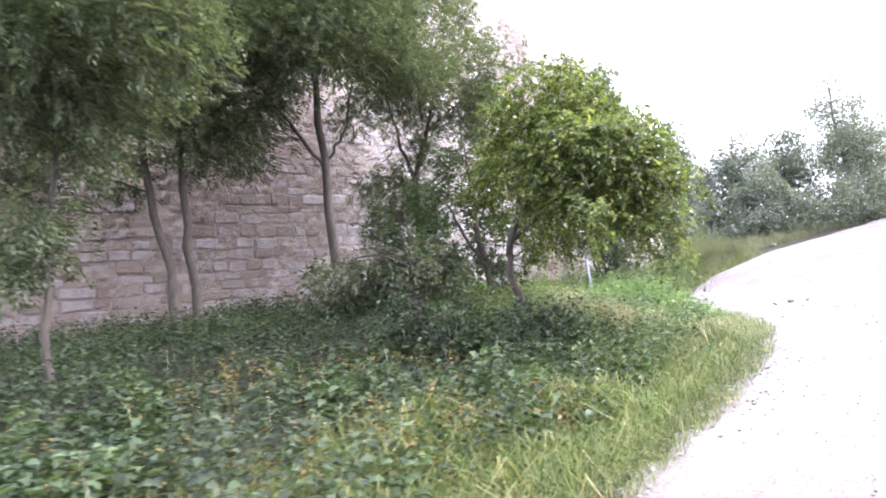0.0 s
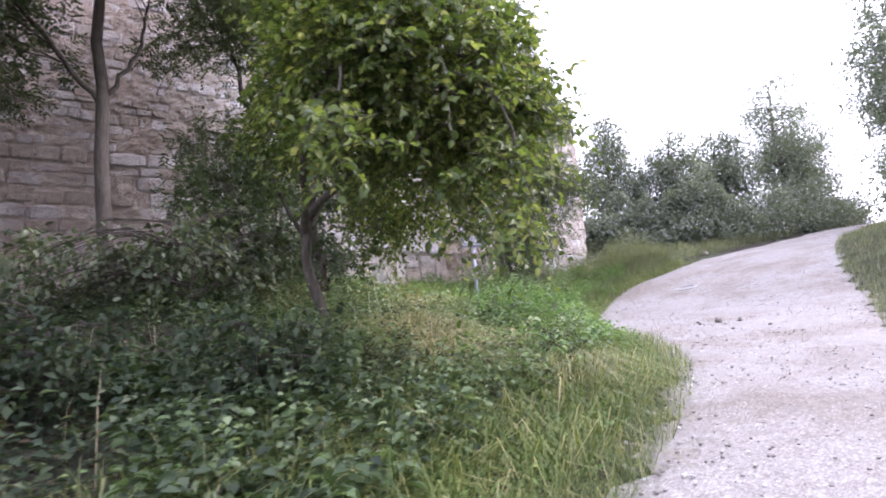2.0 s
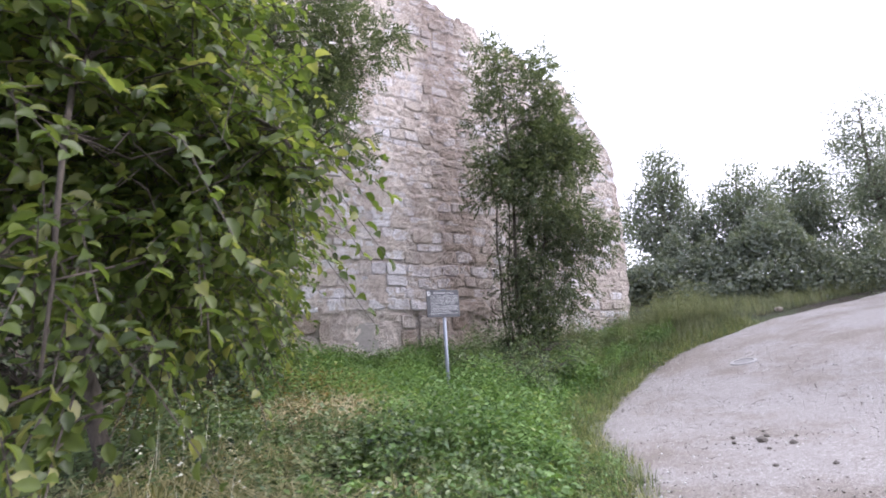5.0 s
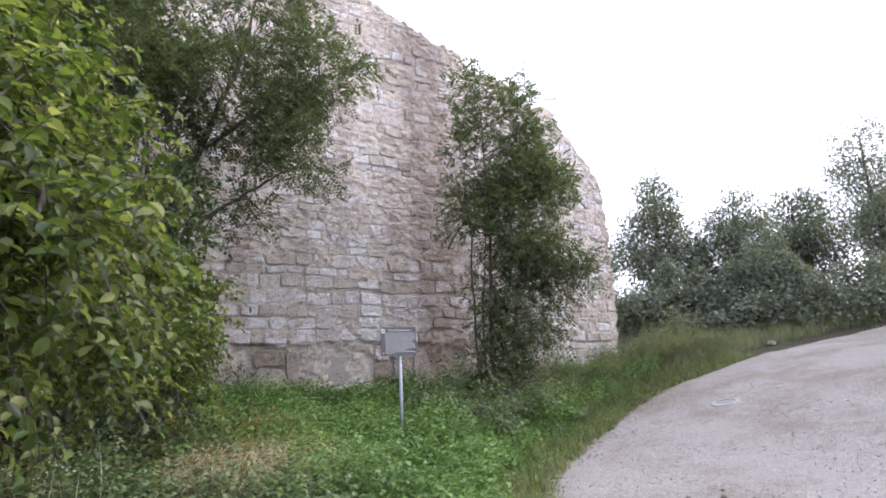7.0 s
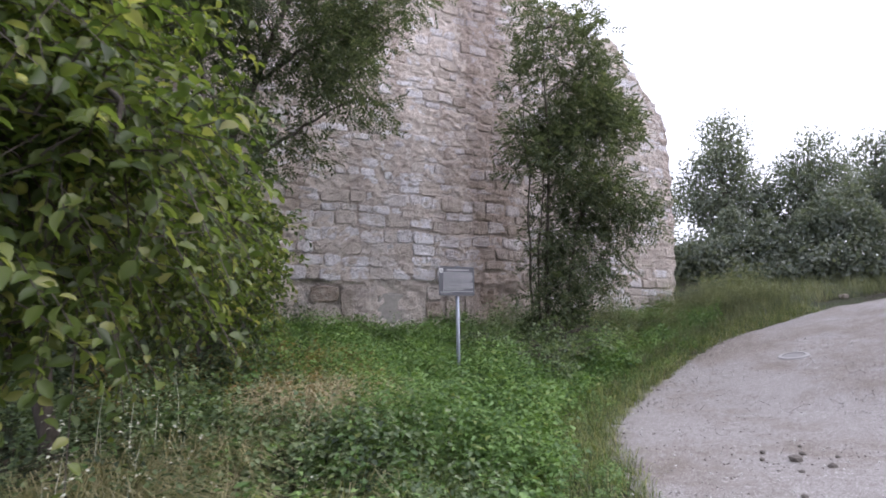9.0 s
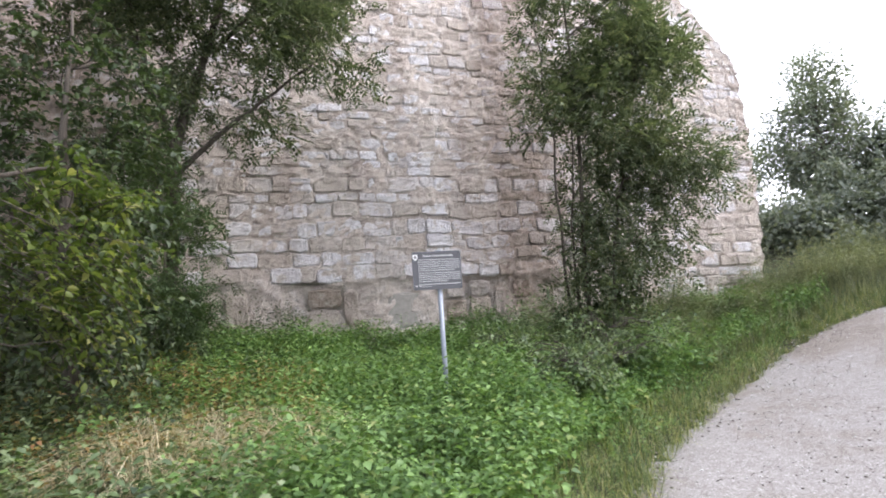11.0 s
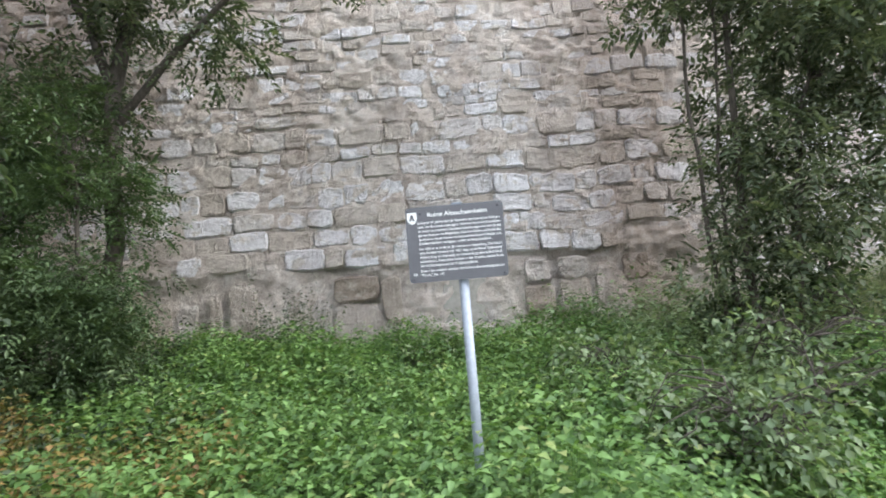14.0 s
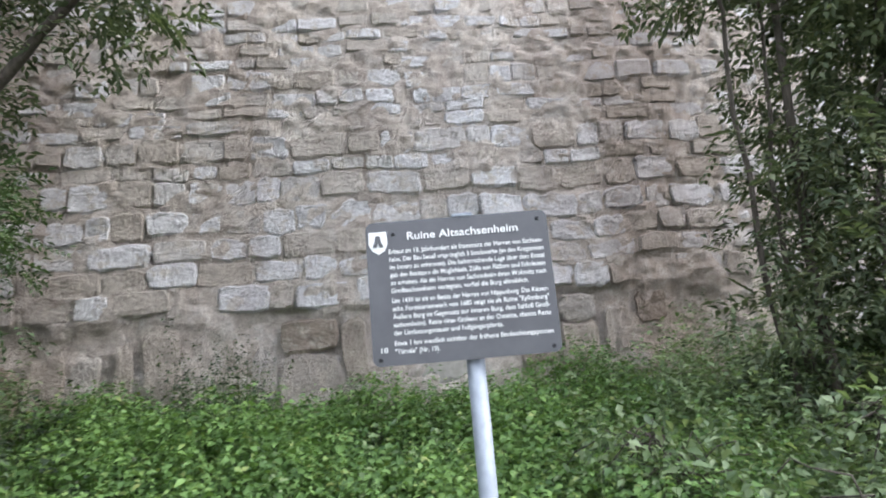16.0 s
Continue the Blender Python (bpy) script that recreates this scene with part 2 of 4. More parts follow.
# ---- plan: road edges and ground heights ----
LEFT_EDGE = curve_points([(-60, -34), (-30, -20), (-20, -15.2), (-14, -11.6), (-10, -9.3), (-7.2, -8.0), (-4.8, -7.05), (-1.75, -5.45), (0.3, -3.55),
                          (1.3, -1.6), (2.6, -0.3), (4.0, 0.9), (5.5, 1.9), (6.9, 2.65), (9, 3.1), (12, 2.9), (16, 2.7), (22, 3.3), (30, 6), (45, 11)], 260)
RIGHT_EDGE = curve_points([(-60, -42), (-30, -26), (-20, -20.5), (-14, -16.8), (-10, -14), (-7, -11.8), (-4, -9.6), (-0.35, -7.2), (1.6, -6.2),
                           (3.5, -5.4), (5.5, -4.5), (7.5, -3.5), (9.5, -2.6), (11.5, -1.8), (13, -1.3), (15, -0.7), (18, 0.0), (22, 0.8), (30, 3.2), (45, 8)], 260)


def base_height(x, y):
    x, y = np.asarray(x, float), np.asarray(y, float)
    q = np.clip(x - 3.5, 0, 3.5)
    h = 0.35 + 0.075 * (np.clip(x, -30, 3.5) - 3.5) + 0.03 * (np.clip(y, -30, 30) + 2.8)
    h = h + 0.075 * q + 0.025 * q * q + 0.22 * np.clip(x - 7, 0, 5) + 0.13 * np.clip(x - 12, 0, 10) + 0.05 * np.clip(x - 22, 0, 40)
    return h


def edge_distance(x, y, edge=LEFT_EDGE):
    """Distance to a road edge, positive to the north-west of it."""
    x, y = np.atleast_1d(np.asarray(x, float)), np.atleast_1d(np.asarray(y, float))
    out = np.empty(len(x))
    a, b = edge[:-1], edge[1:]
    ab = b - a
    for i in range(0, len(x), 4000):
        p = np.stack([x[i:i + 4000], y[i:i + 4000]], 1)[:, None]
        t = np.clip(((p - a) * ab).sum(-1) / (ab * ab).sum(-1), 0, 1)
        d = p - (a + t[..., None] * ab)
        r = np.sqrt((d * d).sum(-1))
        k = r.argmin(1)
        j = np.arange(len(k))
        side = ab[k, 0] * d[j, k, 1] - ab[k, 1] * d[j, k, 0]
        out[i:i + 4000] = np.where(side > 0, 1, -1) * r[j, k]
    return out


GRID_X, GRID_Y = np.arange(-24, 36, 0.2), np.arange(-28, 17, 0.2)
GRIDS = []
for edge_line in (LEFT_EDGE, RIGHT_EDGE):
    mesh_x, mesh_y = np.meshgrid(GRID_X, GRID_Y)
    GRIDS.append(edge_distance(mesh_x.ravel(), mesh_y.ravel(), edge_line).reshape(mesh_x.shape))


def edge_near(x, y, which=0):
    """As edge_distance, from a table."""
    x, y = np.atleast_1d(np.asarray(x, float)), np.atleast_1d(np.asarray(y, float))
    inside = (x > -24) & (x < 35.7) & (y > -28) & (y < 16.7)
    a, b = np.clip((x + 24) / 0.2, 0, len(GRID_X) - 1.01), np.clip((y + 28) / 0.2, 0, len(GRID_Y) - 1.01)
    i, j = a.astype(int), b.astype(int)
    u, v, g = a - i, b - j, GRIDS[which]
    out = (g[j, i] * (1 - u) + g[j, i + 1] * u) * (1 - v) + (g[j + 1, i] * (1 - u) + g[j + 1, i + 1] * u) * v
    if not inside.all():
        out[~inside] = edge_distance(x[~inside], y[~inside], (LEFT_EDGE, RIGHT_EDGE)[which])
    return out


def ground_height(x, y):
    x, y = np.atleast_1d(np.asarray(x, float)), np.atleast_1d(np.asarray(y, float))
    d = edge_near(x, y)
    r = -edge_near(x, y, 1)
    bank = 0.2 * np.clip(d, 0, 7) + 0.09 * np.clip(d - 7, 0, 8)
    bank = bank + 0.25 * np.clip(r - 0.2, 0, 3) + 0.05 * np.clip(r - 3.2, 0, 20)
    bumps = 0.05 * np.sin(1.7 * x + 0.6 * y) * np.sin(1.3 * y - 0.4 * x) * smooth(0.2, 1.5, np.maximum(d, r))
    return base_height(x, y) + bank + bumps - 0.03 * smooth(0.3, -0.3, np.maximum(d, r))


def build_ground():
    def axis(lo, hi, fine_lo, fine_hi, step):
        a = list(np.arange(fine_lo, fine_hi, step))
        s, v = step, fine_hi
        while v < hi:
            a.append(v)
            s *= 1.25
            v += s
        a.append(hi)
        s, v, lower = step, fine_lo - step, []
        while v > lo:
            lower.append(v)
            s *= 1.25
            v -= s
        return np.array([lo] + lower[::-1] + a)
    xs, ys = axis(-900, 900, -17, 26, 0.33), axis(-900, 900, -19, 14, 0.33)
    gx, gy = np.meshgrid(xs, ys)
    z = ground_height(gx.ravel(), gy.ravel())
    v = np.stack([gx.ravel(), gy.ravel(), z], 1)
    w = len(xs)
    i = (np.arange(len(ys) - 1)[:, None] * w + np.arange(w - 1)).ravel()
    ob = mesh_object("ground", v, np.stack([i, i + 1, i + 1 + w, i + w], 1), SOIL, smooth_faces=True)
    tagged(ob, "dark grassy soil bank below the ruin wall", "ground", kind="structure")


build_ground()


def build_road():
    n, k = 260, 26
    rnd = np.random.RandomState(5)
    v = []
    for i in range(n):
        wob = 0.10 * math.sin(i * 1.3) + 0.07 * math.sin(i * 2.9 + 1) + rnd.uniform(-0.06, 0.06)
        wob2 = 0.12 * math.sin(i * 1.1 + 2) + rnd.uniform(-0.08, 0.08)
        a, b = LEFT_EDGE[i], RIGHT_EDGE[i]
        u = (b - a) / np.linalg.norm(b - a)
        a, b = a - u * wob, b + u * wob2
        for j in range(k):
            v.append((*(a + (b - a) * j / (k - 1)), 0))
    v = np.array(v)
    d = np.abs((np.arange(len(v)) % k) / (k - 1) - 0.5) * 2
    v[:, 2] = base_height(v[:, 0], v[:, 1]) + 0.012 - 0.035 * smooth(0.86, 1.0, d) + 0.012 * np.sin(v[:, 0] * 2.1) * np.sin(v[:, 1] * 1.7)
    i = (np.arange(n - 1)[:, None] * k + np.arange(k - 1)).ravel()
    ob = mesh_object("road", v, np.stack([i, i + k, i + k + 1, i + 1], 1), ROAD, smooth_faces=True)
    tagged(ob, "pale grey gravel lane curving uphill past the ruin", "road", kind="structure")


build_road()

# ---- the ruin wall ----
WALL_K = 0.08
WALL_DIR = np.array([1, WALL_K]) / math.hypot(1, WALL_K)
WALL_OUT = np.array([WALL_DIR[1], -WALL_DIR[0]])
WALL_LEFT, WALL_RIGHT = -17.0, 11.0


def wall_point(u, z, out=0.0):
    """u: metres along the wall from the point beside the sign; out: metres proud of its face."""
    batter = 0.045 * (z - 2.0)
    xy = np.array([-1.2, 4.9]) + WALL_DIR * (u + 1.2) + WALL_OUT * (out - batter)
    return (xy[0], xy[1], z)


def wall_top(u):
    t = np.interp(u, [-17, -6, 0.5, 1.4, 2.6, 3.8, 5.2, 6.6, 8.1, 9.0, 9.7, 10.2, 11], [12.8, 13.7, 13.7, 13.5, 12.9, 12.45, 11.85, 11.35, 10.7, 9.8, 8.7, 7.5, 6.2])
    return t


def wall_end(z):
    """How far the wall reaches to the east at each height."""
    return float(np.interp(z, [2, 5, 6.5, 8.4, 9.5, 10.5], [9.2, 9.55, 9.65, 9.6, 8.9, 8.1]))


def build_wall():
    rnd = np.random.RandomState(11)
    n, k = 430, 170
    v, f = [], []
    for i in range(n):
        u0 = WALL_LEFT + (10.05 - WALL_LEFT) * i / (n - 1)
        g = float(ground_height(*wall_point(u0, 2)[:2])[0]) - 0.3
        ragged = 0.3 * noise.noise(Vector((u0 * 1.1, 7, 0))) + 0.26 * noise.noise(Vector((int(u0 * 2.7) * 0.37, 3, 1))) + 0.2 * noise.noise(Vector((int(u0 * 5.3) * 0.61, 9, 4)))
        top = wall_top(u0) + ragged
        for j in range(k):
            z = g + (top - g) * j / (k - 1)
            u = min(u0, wall_end(z) - 0.04 + 0.05 * math.sin(z * 9))
            p = Vector((u * 1.3, z * 1.6, 0))
            rough = 0.04 * noise.noise(p) + 0.045 * noise.noise(p * 2.7) + 0.04 * noise.noise(p * 5.6)
            foot = (-0.09 - 0.14 * noise.noise(Vector((u * 0.9, 8, 2)))) * (1 - float(smooth(2.66, 2.96, z + 0.3 * noise.noise(Vector((u * 1.3, 3, 0)))))) if -5.5 < u < 4 else 0
            v.append(wall_point(u, z, rough + foot))
    m = len(v)
    for i in range(n):
        for j in (0, k - 1):
            q = v[i * k + j]
            v.append((q[0] - WALL_OUT[0] * 2.2, q[1] - WALL_OUT[1] * 2.2, q[2]))
    for i in range(n - 1):
        for j in range(k - 1):
            a = i * k + j
            f.append((a, a + k, a + k + 1, a + 1))
        t, b = i * k + k - 1, m + 2 * i
        f.append((t, t + k, b + 3, b + 1))
        f.append((b, b + 1, b + 3, b + 2))
    last = m + 2 * (n - 1)
    f.append(tuple((n - 1) * k + j for j in range(k))[::-1] + (last, last + 1))
    f.append(tuple(range(k)) + (m + 1, m))
    ob = mesh_object("wall_north", v, f, MORTAR)
    tagged(ob, "tall ruined castle wall of pale rubble sandstone, ragged top", "wall", kind="structure")
    return ob


WALL = build_wall()


def stone_grid(rnd, u0, u1, z0, z1, proud, uneven, fine=False):
    """One hewn stone: a rounded, uneven face with its rim sunk into the mortar."""
    v, f = [], []
    cu = [0, 0.05, 0.16, 0.33, 0.5, 0.67, 0.84, 0.95, 1] if fine else [0, 0.07, 0.5, 0.93, 1]
    cz = [0, 0.1, 0.3, 0.55, 0.78, 0.91, 1] if fine else [0, 0.14, 0.86, 1]
    nu, nz = len(cu), len(cz)
    tilt, tip, seed = rnd.uniform(-0.015, 0.015), rnd.uniform(-0.01, 0.01), rnd.uniform(0, 90)
    for b in range(nz):
        for a in range(nu):
            rim = a in (0, nu - 1) or b in (0, nz - 1)
            s, t = 2 * cu[a] - 1, 2 * cz[b] - 1
            s, t = s * (1 - 0.09 * abs(t) ** 4), t * (1 - 0.16 * abs(s) ** 4)
            s *= 1 + 0.12 * noise.noise(Vector((seed, t * 1.6, 3))) + 0.07 * noise.noise(Vector((seed, t * 4.5, s)))
            t *= 1 + 0.22 * noise.noise(Vector((s * 2.1, seed, 7))) + 0.16 * noise.noise(Vector((s * 6, seed, t)))
            u, z = (u0 + u1) / 2 + s * (u1 - u0) / 2, (z0 + z1) / 2 + t * (z1 - z0) / 2
            q = Vector((u * 5, z * 7, seed))
            warp = Vector((u * 0.8, z * 0.8, 5))
            u, z = u + 0.05 * noise.noise(warp * 2.2), z + 0.07 * noise.noise(warp) + 0.018 * noise.noise(warp * 3.5)
            face = proud + uneven * (1.2 * noise.noise(q) + 0.9 * noise.noise(q * 2.6)) + tilt * s + tip * t
            v.append(wall_point(u, z, min(-0.012, proud - 0.038) if rim else face))
    for b in range(nz - 1):
        for a in range(nu - 1):
            i = b * nu + a
            f.append((i, i + 1, i + nu + 1, i + nu))
    return v, f


# courses of the lower wall: foot, head and the first joints of the best-kept ones
LOW_COURSES = [(2.86, 3.2, [-1.75, -1.02, -0.55, 0.05]), (3.2, 3.49, []), (3.49, 3.79, [-1.87, -1.2, -0.72, -0.1]), (3.79, 4.13, [-2.6, -2.1, -1.72, -1.3, -0.75]),
               (4.17, 4.52, [-1.88, -1.4, -0.85, -0.08, 0.5, 1.15]), (4.52, 4.74, []), (4.74, 5.1, []), (5.1, 5.32, [])]


def build_stones():
    rnd = np.random.RandomState(21)
    jv, jf, singles = [], [], []
    courses, z = list(LOW_COURSES), 5.32
    while z < 13.6:
        h = rnd.uniform(0.17, 0.36)
        courses.append((z, z + h, []))
        z += h
    z = 2.86
    while z > 1.0:
        h = rnd.uniform(0.2, 0.3)
        courses.append((z - h, z, None))
        z -= h
    for z, z1, joints in courses:
        h = z1 - z
        us = [WALL_LEFT]
        while us[-1] < 10.2:
            us.append(us[-1] + (rnd.uniform(0.3, 0.75) if z < 5.2 else rnd.uniform(0.22, 0.62)))
        if joints:
            us = [u for u in us if not joints[0] - 0.15 < u < joints[-1] + 0.15] + joints
            us.sort()
        for u, ue in zip(us, us[1:]):
            if joints is None and -6 < u < 4.2:
                continue
            w = ue - u
            top = float(wall_top(u + w / 2)) - 0.05
            low = float(ground_height(*wall_point(u, 2)[:2])[0])
            lost = 0.03 if z < 5.2 else 0.09
            if z + h < top and z > low - 0.25 and u + w < wall_end(z) + 0.1 and rnd.rand() > lost:
                proud = rnd.uniform(0.006, 0.038) if z < 5 else rnd.uniform(-0.006, 0.028)
                dz = rnd.uniform(-0.02, 0.02)
                gap = rnd.uniform(-0.01, 0.016)
                near = -4.6 < u < 4.0 and z < 5.7 and joints is not None
                v, f = stone_grid(rnd, u + gap, ue - gap, z + gap + dz, z1 - gap + dz, proud, 0.02, near)
                if near:
                    singles.append((v, f))
                else:
                    o = len(jv)
                    jv += v
                    jf += [tuple(i + o for i in q) for q in f]
    ob = mesh_object("stone_courses", jv, jf, STONE_FAR, WALL, "weathered pale sandstone blocks in rough courses")
    ob["kind"] = "stuff"
    for v, f in singles:
        mesh_object("stone_block", v, f, STONE, WALL)
    # rough footing stones under the ledge
    for u, w, z0, h, out in [(-4.25, 0.3, 1.9, 0.6, 0.0), (-3.78, 0.2, 1.95, 0.62, 0.04), (-3.46, 0.42, 1.95, 0.72, 0.06), (-2.95, 0.16, 1.9, 0.5, -0.06), (-2.62, 0.18, 1.8, 0.85, 0.0),
                             (-2.28, 0.3, 1.7, 0.7, 0.0), (-1.95, 0.7, 1.65, 0.66, 0.03), (-1.92, 0.68, 2.33, 0.42, 0.04), (-1.22, 0.3, 1.9, 0.8, 0.05), (-0.88, 0.34, 2.2, 0.5, 0.02),
                             (0.5, 0.36, 1.8, 0.6, 0.0), (0.92, 0.46, 1.95, 0.42, 0.05), (0.95, 0.4, 2.4, 0.36, 0.06), (1.45, 0.5, 1.9, 0.55, 0.02), (1.5, 0.42, 2.45, 0.34, 0.05), (2.02, 0.4, 2.0, 0.62, 0.0), (2.5, 0.4, 2.3, 0.45, 0.02),
                             (-5.3, 0.5, 1.8, 0.6, 0.0), (-4.75, 0.45, 1.9, 0.65, 0.02), (3.6, 0.4, 2.1, 0.6, 0.0)]:
        v, f = stone_grid(rnd, u, u + w, z0, z0 + h, out - 0.055, 0.03, True)
        mesh_object("footing_stone", v, f, ROCK, WALL)
    v, f = stone_grid(rnd, -0.35, 0.42, 1.75, 2.62, -0.07, 0.006, True)
    mesh_object("concrete_patch", v, f, CONCRETE, WALL, "smooth grey concrete repair at the foot")


# ---- plants ----
def leaf_mesh(pos, along, normal, length, width, fold=0.25, lobes=False):
    """Vertices and faces of many folded leaves at once."""
    along = along / np.linalg.norm(along, axis=1, keepdims=True)
    side = np.cross(normal, along)
    side /= np.linalg.norm(side, axis=1, keepdims=True) + 1e-9
    up = np.cross(along, side)
    L, W = length[:, None], width[:, None]
    n = len(pos)
    if lobes == "oval":
        rows = [(0, 0, 0), (0.2, 0.36, fold), (0.48, 0.5, fold), (0.78, 0.32, fold * 0.5), (1, 0, -0.3), (0.78, -0.32, fold * 0.5), (0.48, -0.5, fold), (0.2, -0.36, fold), (0.5, 0, -0.03)]
        tri = [(0, 1, 8), (1, 2, 8), (2, 3, 8), (3, 4, 8), (4, 5, 8), (5, 6, 8), (6, 7, 8), (7, 0, 8)]
    elif lobes == "slim":
        rows = [(0, 0, 0), (0.42, 0.5, fold), (1, 0, -0.2), (0.42, -0.5, fold)]
        tri = [(0, 1, 2), (0, 2, 3)]
    elif lobes:
        rows = [(0, 0, 0), (0.18, 0.42, fold), (0.45, 0.36, fold), (0.62, 0.5, fold * 0.6), (1, 0, -0.25), (0.62, -0.5, fold * 0.6), (0.45, -0.36, fold), (0.18, -0.42, fold), (0.5, 0, -0.03)]
        tri = [(0, 1, 8), (1, 2, 8), (2, 3, 8), (3, 4, 8), (4, 5, 8), (5, 6, 8), (6, 7, 8), (7, 0, 8)]
    else:
        rows = [(0, 0, 0), (0.42, 0.5, fold), (1, 0, -0.2), (0.42, -0.5, fold), (0.5, 0, -0.02)]
        tri = [(0, 1, 4), (1, 2, 4), (2, 3, 4), (3, 0, 4)]
    v = np.stack([pos + along * L * a + side * W * s + up * W * h for a, s, h in rows], 1)
    k = len(rows)
    f = (np.arange(n)[:, None, None] * k + np.array(tri)).reshape(-1, 3)
    return v.reshape(-1, 3), f


def blade_mesh(pos, lean, length, width, rnd):
    n = len(pos)
    az = rnd.uniform(0, 2 * np.pi, n)
    out = np.stack([np.cos(az), np.sin(az), 0 * az], 1)
    side = np.stack([-np.sin(az), np.cos(az), 0 * az], 1) * width[:, None] / 2
    L, k = length[:, None], lean[:, None]
    up = np.array([0, 0, 1.0])
    mid = pos + up * L * 0.6 + out * L * k * 0.3
    tip = pos + up * L * (1 - 0.45 * k) + out * L * k * 0.95
    v = np.stack([pos - side, pos + side, mid + side * 0.8, mid - side * 0.8, tip], 1).reshape(-1, 3)
    i = np.arange(n)[:, None, None] * 5
    f = (i + np.array([[0, 1, 2], [0, 2, 3], [3, 2, 4]])).reshape(-1, 3)
    return v, f


def tri_object(name, v, f, mat, parent=None, label=""):
    me = bpy.data.meshes.new(name)
    me.vertices.add(len(v))
    me.vertices.foreach_set("co", np.ascontiguousarray(v, np.float32).ravel())
    me.loops.add(len(f) * 3)
    me.loops.foreach_set("vertex_index", np.ascontiguousarray(f, np.int32).ravel())
    me.polygons.add(len(f))
    me.polygons.foreach_set("loop_start", np.arange(0, len(f) * 3, 3, dtype=np.int32))
    me.polygons.foreach_set("loop_total", np.full(len(f), 3, np.int32))
    me.update(calc_edges=True)
    me.materials.append(mat)
    ob = new(name, me)
    ob.parent = parent
    if label:
        ob["label"] = label
    return ob


def random_dirs(rnd, n):
    v = rnd.normal(size=(n, 3))
    return v / np.linalg.norm(v, axis=1, keepdims=True)


def tube(v, f, pts, radii, sides=7):
    pts = np.asarray(pts, float)
    t = np.gradient(pts, axis=0)
    t /= np.linalg.norm(t, axis=1, keepdims=True) + 1e-9
    ref = np.array([0.31, 0.95, 0.07])
    o = len(v)
    for p, d, r in zip(pts, t, radii):
        a = np.cross(d, ref)
        a /= np.linalg.norm(a) + 1e-9
        b = np.cross(d, a)
        for s in range(sides):
            w = 2 * math.pi * s / sides
            v.append(p + (a * math.cos(w) + b * math.sin(w)) * r)
    for i in range(len(pts) - 1):
        for s in range(sides):
            f.append((o + i * sides + s, o + i * sides + (s + 1) % sides, o + (i + 1) * sides + (s + 1) % sides, o + (i + 1) * sides + s))
    f.append(tuple(o + (len(pts) - 1) * sides + s for s in range(sides)))


